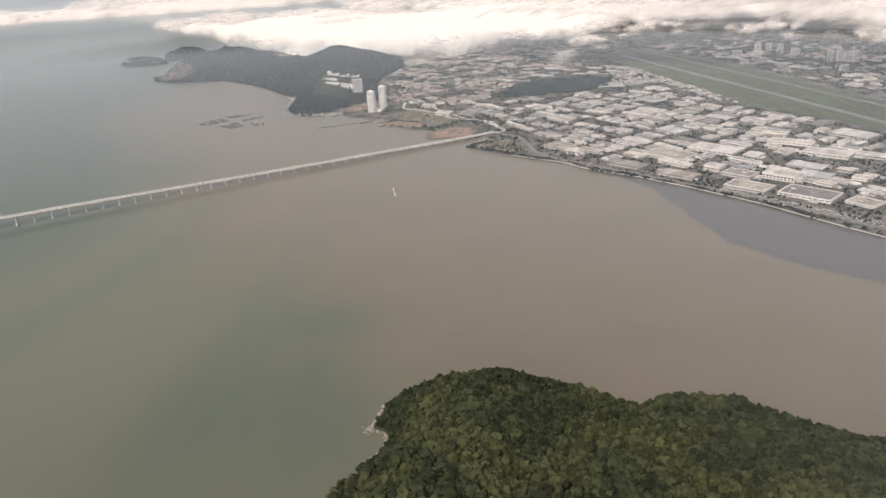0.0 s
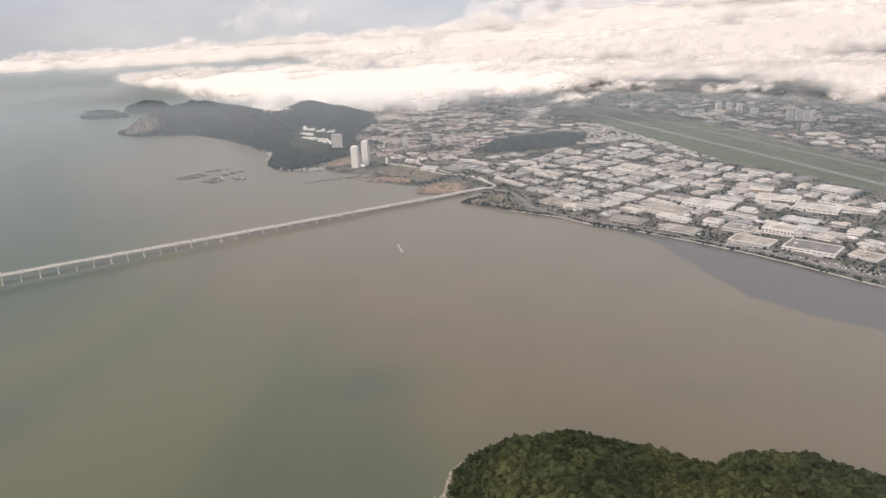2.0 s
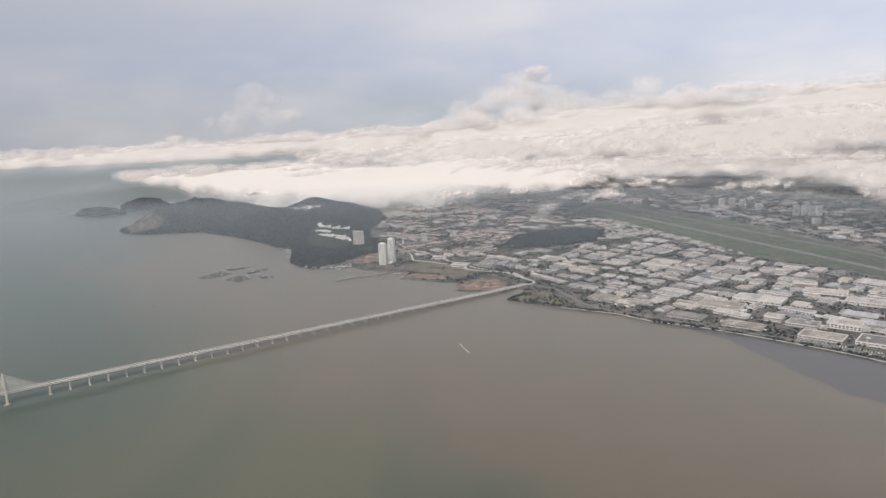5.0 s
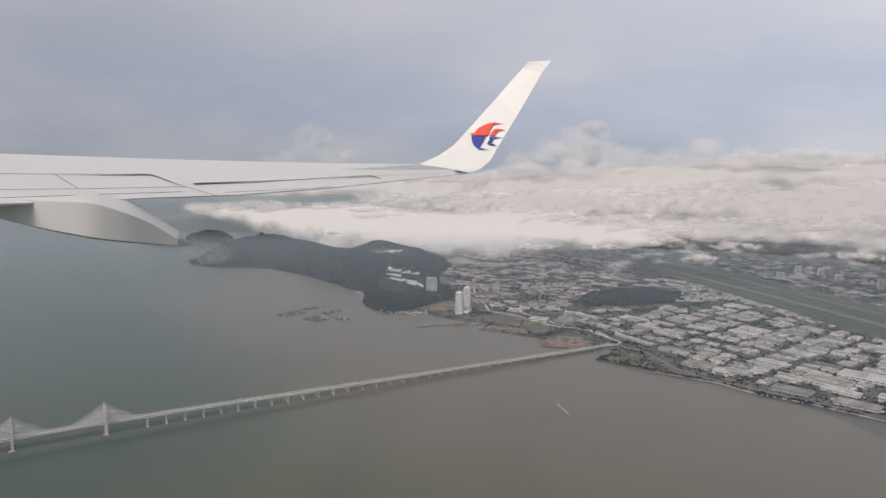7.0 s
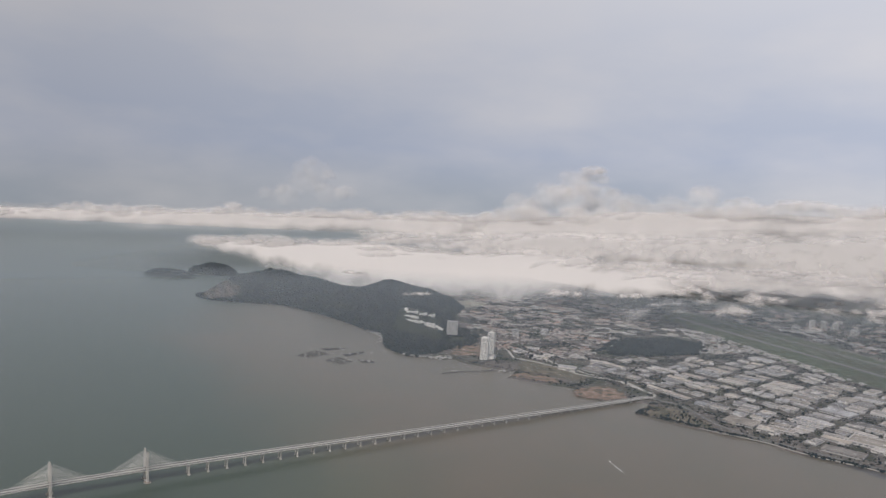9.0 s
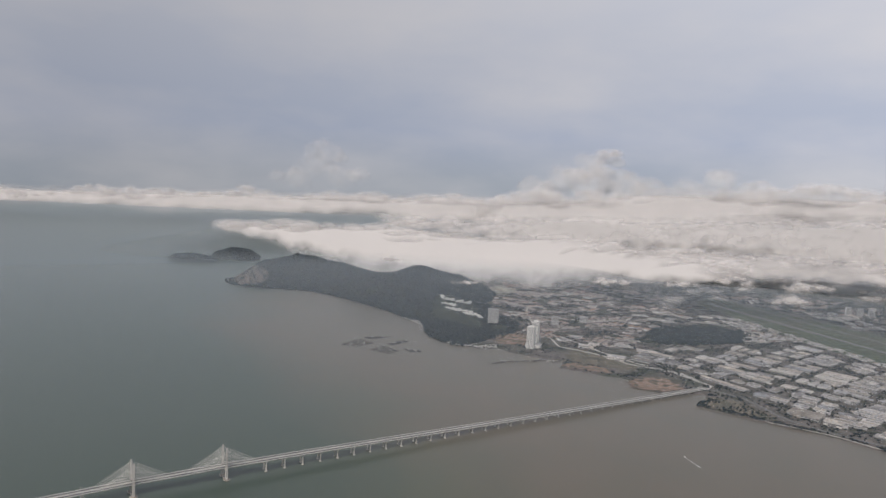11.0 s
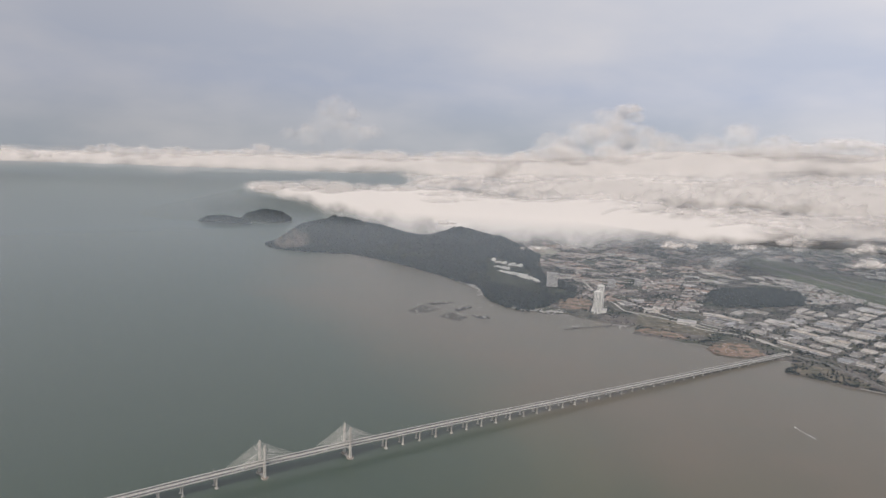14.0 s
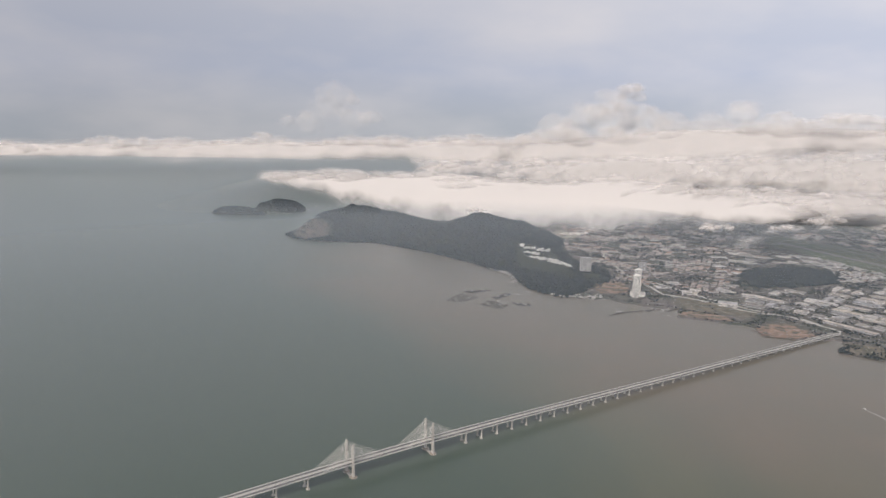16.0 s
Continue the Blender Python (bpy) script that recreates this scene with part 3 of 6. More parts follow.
# ---- haze ----
# Stand-in for aerial haze: a flat pale sheet whose opacity grows with distance.
def haze_material():
    m = bpy.data.materials.new("stand_in_haze")
    m.use_nodes = True
    n, l = m.node_tree.nodes, m.node_tree.links
    n.remove(n["Principled BSDF"])
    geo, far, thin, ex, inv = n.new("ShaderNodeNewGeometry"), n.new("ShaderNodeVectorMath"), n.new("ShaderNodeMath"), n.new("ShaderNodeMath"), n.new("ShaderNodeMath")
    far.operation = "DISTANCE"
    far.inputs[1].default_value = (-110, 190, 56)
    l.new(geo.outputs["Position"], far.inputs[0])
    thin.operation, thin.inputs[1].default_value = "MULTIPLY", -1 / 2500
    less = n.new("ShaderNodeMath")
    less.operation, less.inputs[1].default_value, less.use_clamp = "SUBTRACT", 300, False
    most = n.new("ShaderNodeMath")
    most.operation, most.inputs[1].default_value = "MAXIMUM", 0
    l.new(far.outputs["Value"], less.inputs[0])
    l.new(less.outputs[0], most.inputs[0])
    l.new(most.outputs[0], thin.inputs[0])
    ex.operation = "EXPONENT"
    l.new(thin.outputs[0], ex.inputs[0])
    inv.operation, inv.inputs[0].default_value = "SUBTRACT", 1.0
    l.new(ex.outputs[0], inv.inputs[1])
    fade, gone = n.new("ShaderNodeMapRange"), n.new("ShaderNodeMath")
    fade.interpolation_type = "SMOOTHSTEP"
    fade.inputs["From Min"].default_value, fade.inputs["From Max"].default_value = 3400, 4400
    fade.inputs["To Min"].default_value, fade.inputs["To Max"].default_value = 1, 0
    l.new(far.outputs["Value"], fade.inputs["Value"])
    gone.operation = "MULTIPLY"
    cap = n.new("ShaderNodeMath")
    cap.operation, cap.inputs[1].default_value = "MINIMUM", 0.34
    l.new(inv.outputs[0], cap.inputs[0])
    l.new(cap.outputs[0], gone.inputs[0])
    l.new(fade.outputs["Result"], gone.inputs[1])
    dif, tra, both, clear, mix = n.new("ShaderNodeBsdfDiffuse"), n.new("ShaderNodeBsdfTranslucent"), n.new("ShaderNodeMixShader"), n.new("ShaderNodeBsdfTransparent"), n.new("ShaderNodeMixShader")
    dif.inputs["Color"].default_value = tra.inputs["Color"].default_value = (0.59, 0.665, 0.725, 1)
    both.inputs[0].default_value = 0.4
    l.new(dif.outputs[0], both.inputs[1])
    l.new(tra.outputs[0], both.inputs[2])
    # The sheet fades out near the cloud roll behind the headland, hiding its edge.
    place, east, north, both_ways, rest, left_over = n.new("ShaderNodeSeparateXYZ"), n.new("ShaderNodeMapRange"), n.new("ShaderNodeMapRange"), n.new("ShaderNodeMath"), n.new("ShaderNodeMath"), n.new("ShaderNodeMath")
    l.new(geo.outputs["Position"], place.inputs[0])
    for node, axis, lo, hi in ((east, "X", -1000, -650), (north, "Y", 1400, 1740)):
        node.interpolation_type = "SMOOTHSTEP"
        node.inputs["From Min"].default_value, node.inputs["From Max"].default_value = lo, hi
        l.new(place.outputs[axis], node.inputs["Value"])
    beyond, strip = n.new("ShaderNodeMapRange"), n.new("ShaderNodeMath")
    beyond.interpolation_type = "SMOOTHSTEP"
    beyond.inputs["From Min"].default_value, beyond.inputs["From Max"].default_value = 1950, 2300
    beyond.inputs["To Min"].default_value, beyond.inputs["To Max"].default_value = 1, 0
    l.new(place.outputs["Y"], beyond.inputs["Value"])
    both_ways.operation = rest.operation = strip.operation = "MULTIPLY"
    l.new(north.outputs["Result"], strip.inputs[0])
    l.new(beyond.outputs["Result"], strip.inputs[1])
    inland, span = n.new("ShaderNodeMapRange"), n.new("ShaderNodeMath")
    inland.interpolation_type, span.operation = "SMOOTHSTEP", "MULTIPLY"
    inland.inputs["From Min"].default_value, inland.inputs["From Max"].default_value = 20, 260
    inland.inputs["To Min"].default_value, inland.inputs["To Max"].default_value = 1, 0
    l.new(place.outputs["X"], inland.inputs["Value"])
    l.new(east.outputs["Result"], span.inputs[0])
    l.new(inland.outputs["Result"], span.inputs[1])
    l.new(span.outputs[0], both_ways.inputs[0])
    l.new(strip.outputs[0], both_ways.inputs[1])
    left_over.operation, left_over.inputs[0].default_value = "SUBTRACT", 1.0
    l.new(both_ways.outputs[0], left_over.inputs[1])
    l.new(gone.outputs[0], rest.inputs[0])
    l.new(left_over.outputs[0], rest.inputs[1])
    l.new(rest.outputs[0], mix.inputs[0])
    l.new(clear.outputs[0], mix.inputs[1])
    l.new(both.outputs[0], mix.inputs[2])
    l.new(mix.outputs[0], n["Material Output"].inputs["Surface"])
    return m


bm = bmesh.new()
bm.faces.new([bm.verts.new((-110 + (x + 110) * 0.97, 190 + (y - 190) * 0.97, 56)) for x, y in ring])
tagged(part("haze_sheet", bm, haze_material()), "flat pale sheet standing in for haze over the strait and the plain", "haze", kind="structure")


# ---- the bridge ----
PALEROAD = mat("pale_worn_road", (0.11, 0.108, 0.105), (0.15, 0.147, 0.143), 0.3, 0.9)
PILE = mat("stained_concrete", (0.24, 0.20, 0.17), (0.34, 0.29, 0.25), 0.8, 0.9)
PARAPET = mat("pale_parapet", (0.62, 0.60, 0.56), (0.70, 0.68, 0.64), 0.8, 0.8)
BRIDGE_X = [-900, -620, -500, -464, -428, -381, -326, -281, -230, -173, -107, -34, 8, 32]
BRIDGE_Y = [255, 482, 579, 607, 635, 671, 713, 749, 787, 832, 882, 935, 966, 984]
BRIDGE_Z = [3.0, 4.2, 6.8, 7.8, 8.6, 8.6, 7.8, 6.8, 5.6, 4.5, 3.6, 2.8, 2.6, 2.6]
_curve = np.polyfit(BRIDGE_X, BRIDGE_Y, 3)


def bridge_point(x):
    y = float(np.polyval(_curve, x))
    slope = float(np.polyval(np.polyder(_curve), x))
    d = Vector((1, slope, 0)).normalized()
    return Vector((x, y, float(np.interp(x, BRIDGE_X, BRIDGE_Z)))), d, Vector((d.y, -d.x, 0))


def ribbon(name, rows, profile, material, parent=None, label="", closed=True):
    """A section of (across, up) points drawn along rows of (place, across direction)."""
    n = len(profile)
    verts = [p + a * s + Vector((0, 0, h)) for p, a in rows for s, h in profile]
    m = n if closed else n - 1
    faces = [(i * n + k, i * n + (k + 1) % n, (i + 1) * n + (k + 1) % n, (i + 1) * n + k) for i in range(len(rows) - 1) for k in range(m)]
    return from_arrays(name, verts, faces, material, parent, label)


bridge = thing("bridge", "long concrete cable-stayed road bridge with twin decks across the strait", "bridge")
stations = [bridge_point(x) for x in np.linspace(-900, 32, 150)]
for side in (-1, 1):
    rows = [(p + n * side * 2.35, n) for p, d, n in stations]
    deck = ribbon("deck", rows, [(-1.75, 0), (1.75, 0), (1.7, -0.35), (0.9, -0.9), (-0.9, -0.9), (-1.7, -0.35)], CONCRETE, bridge)
    ribbon("road_surface", rows, [(-1.5, 0.03), (1.5, 0.03)], PALEROAD, deck, "pale worn carriageway", closed=False)
    for edge in (-1.68, 1.68):
        ribbon("parapet", rows, [(edge - 0.13, 0), (edge - 0.13, 0.32), (edge + 0.13, 0.32), (edge + 0.13, 0)], PARAPET, deck)


def shaft_meshes():
    foot, stem = bmesh.new(), bmesh.new()
    bmesh.ops.create_cone(foot, cap_ends=True, segments=10, radius1=1.15, radius2=1.1, depth=0.9)
    bmesh.ops.create_cone(stem, cap_ends=True, segments=8, radius1=0.62, radius2=0.5, depth=1.0, matrix=Matrix.Translation((0, 0, 0.5)))
    out = []
    for name, b in (("pile_cap", foot), ("pier_shaft", stem)):
        me = bpy.data.meshes.new(name)
        b.to_mesh(me)
        b.free()
        me.materials.append(CONCRETE)
        out.append(me)
    return out


CAP_MESH, SHAFT_MESH = shaft_meshes()
# Piers every 55 m, with the wide spans left open between the pylons.
TOWERS = (-428.0, -380.5)
arc, last, pier_x = 0.0, None, []
for x in np.linspace(-900, 20, 4000):
    p = bridge_point(x)[0]
    if last is not None:
        arc += (p.xy - last.xy).length
    last = p
    if arc >= 13.75:
        arc = 0.0
        pier_x.append(x)
span0, span1 = -451.5, -357.5
pier_x = [x for x in pier_x if x < span0 - 6 or x > span1 + 6] + [span0, span1]
for x in pier_x:
    p, d, n = bridge_point(x)
    big = 1.25 if x in (span0, span1) else 1.0
    for side in (-1, 1):
        q = p + n * side * 2.35
        o = new("pier_shaft", SHAFT_MESH)
        o.parent, o.matrix_basis = bridge, Matrix.LocRotScale((q.x, q.y, 0), Euler((0, 0, math.atan2(d.y, d.x))), (0.8 * big, 1.3 * big, q.z - 0.85))
        c = new("pile_cap", CAP_MESH)
        c.parent, c.matrix_basis = o, Matrix.LocRotScale((0, 0, 0.02), None, (1.25, 0.8, 0.9 / (q.z - 0.85)))
        h = bmesh.new()
        box(h, q.x, q.y, q.z - 1.25, 1.0 * big, 3.0, 0.4, math.atan2(d.y, d.x))
        part("pier_head", h, CONCRETE, bridge)


def cable(p, q, parent, radius=0.07):
    bm = bmesh.new()
    v = q - p
    m = Matrix.Translation((p + q) / 2) @ v.to_track_quat("Z", "Y").to_matrix().to_4x4()
    bmesh.ops.create_cone(bm, cap_ends=True, segments=5, radius1=radius, radius2=radius, depth=v.length, matrix=m)
    return part("stay_cable", bm, CABLE, parent)


CABLE = mat("stay_cable_sheath", (0.58, 0.56, 0.52), (0.66, 0.64, 0.60), 1.0, 0.6)
for x in TOWERS:
    p, d, n = bridge_point(x)
    turn = math.atan2(d.y, d.x)
    top = 22.0
    for side in (-1, 1):
        q = p + n * side * 4.6
        bm = bmesh.new()
        bmesh.ops.create_cone(bm, cap_ends=True, segments=4, radius1=1.25, radius2=0.85, depth=top + 0.3, matrix=Matrix.Translation((q.x, q.y, top / 2)) @ Matrix.Rotation(turn + math.pi / 4, 4, "Z"))
        bmesh.ops.bevel(bm, geom=bm.edges[:], offset=0.12, segments=1, affect="EDGES")
        box(bm, q.x, q.y, top, 1.0, 1.0, 0.5, turn)
        column = part("pylon_column", bm, CONCRETE, bridge)
        h = bmesh.new()
        bmesh.ops.create_cone(h, cap_ends=True, segments=12, radius1=1.9, radius2=1.8, depth=1.2, matrix=Matrix.Translation((q.x, q.y, 0.4)))
        cap = part("pile_cap", h, PILE, bridge, "stained concrete pile cap")
        for a in range(10):
            f = bmesh.new()
            box(f, q.x + 2.3 * math.cos(a * 0.628), q.y + 2.3 * math.sin(a * 0.628), -0.2, 0.35, 0.35, 1.2, a * 0.628)
            part("fender_pile", f, CONCRETE, cap, "pale concrete fender pile")
        for way in (-1, 1):
            for k in range(1, 15):
                along = x + way * (3.0 + k * 1.45) * d.x
                e, _, en = bridge_point(along)
                a = Vector((q.x, q.y, top - 0.6 - (14 - k) * 0.55))
                b = e + en * side * 4.2
                cable(a, b, bridge, 0.072)
    h = bmesh.new()
    box(h, p.x, p.y, p.z - 2.0, 1.2, 9.4, 1.0, turn)
    part("cross_beam", h, CONCRETE, bridge)
    h = bmesh.new()
    box(h, p.x, p.y, -0.4, 2.2, 9.2, 1.0, turn)
    part("footing_beam", h, CONCRETE, bridge)
for x in (span0, span1):
    p, d, n = bridge_point(x)
    for side in (-1, 1):
        h = bmesh.new()
        q = p + n * side * 4.3
        box(h, q.x, q.y, p.z, 0.25, 0.25, 2.2, 0)
        part("lamp_mast", h, CONCRETE, bridge)


# ---- roads, airfield, bare ground ----
def draped(name, pts, width, material, label, category, lift=0.25, kind="structure", step=6.0, parent=None):
    """A strip of road along a line of places, lying on the ground."""
    fine = []
    for (x0, y0), (x1, y1) in zip(pts, pts[1:]):
        n = max(1, int(math.hypot(x1 - x0, y1 - y0) / step))
        fine += [(x0 + (x1 - x0) * k / n, y0 + (y1 - y0) * k / n) for k in range(n)]
    fine = np.array(fine + [pts[-1]], float)
    for _ in range(3):
        fine[1:-1] = (fine[:-2] + 2 * fine[1:-1] + fine[2:]) / 4
    d = np.gradient(fine, axis=0)
    d /= np.linalg.norm(d, axis=1)[:, None]
    z = land_height(fine[:, 0], fine[:, 1])
    rows = [(Vector((x, y, max(h, 0.8) + lift)), Vector((-dy, dx, 0))) for (x, y), (dx, dy), h in zip(fine, d, z)]
    ob = ribbon(name, rows, [(-width / 2, 0), (width / 2, 0), (width / 2, -0.5), (-width / 2, -0.5)], material, parent)
    return tagged(ob, label, category, kind=kind)


def patch(name, pts, material, label, category, lift=0.18, step=7.0):
    """A patch of ground cover inside an outline, lying on the land."""
    xs, ys = [p[0] for p in pts], [p[1] for p in pts]
    gx, gy = np.meshgrid(np.arange(min(xs), max(xs) + step, step), np.arange(min(ys), max(ys) + step, step))
    nx = gx.shape[1]
    ok = inside_by(gx, gy, pts) + 2.5 * wavy(gx, gy, 23, 1.1) > 0
    gz = np.maximum(land_height(gx, gy), 0.6) + lift
    i = (np.arange(gx.shape[0] - 1)[:, None] * nx + np.arange(nx - 1)).ravel()
    f = np.stack([i, i + 1, i + nx + 1, i + nx], 1)
    f = f[ok.ravel()[f].all(1)]
    ob = from_arrays(name, np.stack([gx.ravel(), gy.ravel(), gz.ravel()], 1), f, material, smooth=True)
    return tagged(ob, label, category, kind="structure")


CUT = mat("pale_cut_ground", (0.26, 0.25, 0.21), (0.36, 0.34, 0.29), 0.1, 0.95, c3=(0.20, 0.20, 0.16), scale3=0.04)
patch("airfield", [(172, 1600), (247, 1275), (301, 1127), (384, 1021), (437, 913), (640, 560), (900, 260), (980, 300), (700, 720), (500, 1045), (466, 1147), (411, 1324), (358, 1469), (230, 1690)], GRASS, "flat green airfield grass beside the runway", "grass")
draped("runway", [(205, 1600), (454, 949), (700, 330)], 9, ASPHALT, "long grey asphalt runway in the airfield grass", "runway", 0.45)
draped("taxiway", [(265, 1600), (500, 985), (745, 360)], 5, ASPHALT, "narrow grey taxiway beside the runway", "taxiway", 0.42)
draped("road_coast", [(32, 984), (48, 974), (62, 960), (72, 930), (80, 900), (95, 876), (116, 856), (167, 816), (208, 782), (245, 751), (279, 722), (308, 690), (336, 660), (420, 580), (640, 370)], 3.6, ASPHALT, "grey dual carriageway along the shore", "road", 0.5)
draped("sea_wall", [(60, 883), (78, 872), (112, 853), (134, 827), (172, 804), (219, 765), (263, 723), (296, 683), (314, 662), (400, 575), (600, 383)], 0.5, CONCRETE, "pale concrete sea wall along the town shore", "sea wall", 0.7)
draped("road_bridge_loop", [(32, 984), (42, 990), (46, 998), (36, 1008), (12, 1050), (-23, 1082), (-57, 1126), (-86, 1178), (-107, 1217)], 3.0, CONCRETE, "pale curved road from the bridge into town", "road", 0.5)
draped("road_town", [(60, 1000), (85, 1100), (40, 1190), (-20, 1300), (-60, 1420)], 2.6, ASPHALT, "grey road through the town", "road", 0.5)
YARD = mat("estate_yards", (0.085, 0.078, 0.075), (0.15, 0.138, 0.130), 0.25, 0.9, c3=(0.042, 0.046, 0.032), scale3=0.06)
patch("estate_ground", [(56, 1002), (86, 914), (114, 879), (182, 816), (230, 776), (272, 739), (309, 702), (344, 672), (434, 594), (560, 478), (632, 540), (515, 720), (430, 878), (378, 1004), (290, 1116), (241, 1255), (190, 1236), (170, 1220), (120, 1196), (20, 1186), (-26, 1120)], YARD, "dark asphalt yards and verges between the factories", "yards", 0.15, 6.0)
patch("red_earth_a", [(-50, 1002), (-50, 972), (-21, 962), (10, 975), (8, 1000), (-6, 1026), (-30, 1020)], EARTH, "bare red earth by the bridge landing", "earth", 0.3, 3.0)
patch("red_earth_b", [(-200, 1142), (-196, 1196), (-178, 1222), (-150, 1215), (-150, 1146)], EARTH, "red earth cutting behind the shore village", "earth", 0.5, 3.0)
patch("red_earth_c", [(-120, 1048), (-84, 1026), (-58, 1024), (-62, 1048), (-100, 1070)], EARTH, "brown reclaimed ground by the water", "earth", 0.3, 3.0)
SCRUB = mat("dry_scrub", (0.06, 0.064, 0.045), (0.105, 0.098, 0.075), 0.3, 0.95, 0.2, c3=(0.16, 0.135, 0.105), scale3=0.07)
patch("scrub_flat", [(-112, 1076), (-62, 1050), (-30, 1040), (-22, 1070), (-60, 1112), (-95, 1150), (-108, 1110)], SCRUB, "dry scrub flat behind the reclaimed shore", "scrub", 0.3, 3.0)
patch("scrub_point", [(8, 925), (40, 900), (72, 880), (78, 900), (60, 940), (30, 960), (18, 945)], SCRUB, "scrubby shore flat beside the bridge landing", "scrub", 0.3, 3.0)
draped("road_hillside", [(-135, 1532), (-148, 1408), (-144, 1324), (-137, 1255), (-122, 1209), (-113, 1148)], 2.6, CONCRETE, "pale road winding up through the town", "road", 0.5)
draped("road_shore", [(-113, 1148), (-87, 1133), (-55, 1107), (-36, 1075), (-5, 1060), (20, 1050), (36, 1008)], 2.6, CONCRETE, "pale shore road behind the scrub flat", "road", 0.5)
draped("road_estate", [(90, 1290), (49, 1213), (27, 1161), (-5, 1083), (-5, 1060)], 3.4, ASPHALT, "broad grey avenue between the factories", "road", 0.5)
draped("road_far_town", [(-135, 1532), (-82, 1600), (-30, 1640), (60, 1700)], 3.0, CONCRETE, "pale road in the far town", "road", 0.5)
draped("road_cross_town", [(-146, 1370), (-60, 1345), (20, 1380), (110, 1400), (200, 1370)], 2.4, CONCRETE, "pale road across the town", "road", 0.5)
LAWN = mat("hillside_grass", (0.012, 0.019, 0.018), (0.019, 0.027, 0.024), 0.3, 0.95, c3=(0.024, 0.030, 0.026), scale3=0.06)
patch("hillside_lawn", [(-300, 1340), (-300, 1416), (-262, 1404), (-226, 1386), (-224, 1300), (-216, 1240), (-222, 1222), (-232, 1214), (-252, 1244), (-290, 1276)], LAWN, "dark grassy clearing round the hillside flats", "grass", 0.3, 4.0)
patch("pale_cutting", [(-228, 1635), (-190, 1700), (-150, 1647), (-179, 1560), (-220, 1560)], CUT, "pale bare cutting in the far hillside", "earth", 0.6, 5.0)


# ---- woods ----
CLIFF = mat("bare_cliff", (0.105, 0.09, 0.08), (0.165, 0.14, 0.122), 0.15, 0.95, 0.3)


def crowns(name, pts, radii, sub, material, label, category, seed, flat=0.8, rough=0.35, smooth=True):
    """Uneven leafy crowns at many places, joined."""
    rng = np.random.default_rng(seed)
    v, f = ico(sub)
    pts, radii = np.asarray(pts, float), np.asarray(radii, float)
    n = len(pts)
    turn = rng.uniform(0, 2 * np.pi, n)
    c, s = np.cos(turn)[:, None], np.sin(turn)[:, None]
    w = v[None] * (1 + rng.uniform(-rough, rough, (n, len(v), 1)))
    st = rng.uniform(0.8, 1.25, (n, 3)) * (1, 1, flat)
    w = w * st[:, None]
    w = np.stack([w[..., 0] * c - w[..., 1] * s, w[..., 0] * s + w[..., 1] * c, w[..., 2]], -1)
    w = w * radii[:, None, None] + pts[:, None]
    faces = (f[None] + (np.arange(n) * len(v))[:, None, None]).reshape(-1, 3)
    return tagged(from_arrays(name, w.reshape(-1, 3), faces, material, smooth=smooth), label, category, kind="stuff")


WOODED = [[(-215, 1150), (-240, 1118), (-270, 1138), (-291, 1175), (-307, 1245), (-334, 1282), (-376, 1338), (-415, 1381), (-460, 1427), (-536, 1486), (-605, 1492), (-645, 1487), (-694, 1511), (-725, 1548), (-715, 1610), (-660, 1720), (-560, 1800), (-430, 1800), (-300, 1760), (-230, 1660), (-200, 1560), (-215, 1450), (-200, 1330), (-165, 1270), (-170, 1215), (-196, 1190)],
          [(9, 1225), (30, 1290), (75, 1326), (133, 1352), (182, 1328), (165, 1245), (120, 1215), (73, 1206), (18, 1199)]]
CLEAR = [[(-300, 1340), (-300, 1416), (-262, 1404), (-226, 1386), (-224, 1300), (-216, 1240), (-222, 1222), (-232, 1214), (-252, 1244), (-290, 1276)], [(-206, 1222), (-182, 1222), (-182, 1246), (-206, 1246)], [(-196, 1150), (-178, 1208), (-150, 1205), (-158, 1148)]]


def scatter(poly, count, seed, clear=()):
    rng = np.random.default_rng(seed)
    a = np.array(poly)
    x, y = rng.uniform(a[:, 0].min(), a[:, 0].max(), count), rng.uniform(a[:, 1].min(), a[:, 1].max(), count)
    ok = inside_by(x, y, poly) > 0
    for q in clear:
        ok &= inside_by(x, y, q) < 0
    return x[ok], y[ok], rng


patch("forest_floor", WOODED[0], FOREST, "dark leaf-covered forest floor of the headland", "forest floor", 0.3, 5.0)
patch("forest_floor_rise", WOODED[1], FOREST, "dark leaf-covered floor of the wooded rise", "forest floor", 0.3, 5.0)
for k, poly in enumerate(WOODED):
    x, y, rng = scatter(poly, 34000 if k == 0 else 5200, 20 + k, CLEAR)
    if k == 1:
        ragged = inside_by(x, y, poly) + 14 * wavy(x, y, 34, 0.8) > 7
        x, y = x[ragged], y[ragged]
    r = rng.uniform(1.6, 3.4, len(x))
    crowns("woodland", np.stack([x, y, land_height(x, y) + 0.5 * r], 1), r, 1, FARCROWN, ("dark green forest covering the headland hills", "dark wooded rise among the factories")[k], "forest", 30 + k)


# Bare rock face at the headland's tip.
rng = np.random.default_rng(61)
x, y = rng.uniform(-712, -640, 1300), rng.uniform(1505, 1600, 1300)
z = land_height(x, y)
ok = (z > 1) & (np.hypot((x + 672) / 34, (y - 1548) / 36) < 1)
crowns("cliff_rocks", np.stack([x, y, z + 1.0], 1)[ok], rng.uniform(1.6, 3.4, ok.sum()), 1, CLIFF, "bare grey rock face on the headland", "cliff", 62, 0.9, 0.3)

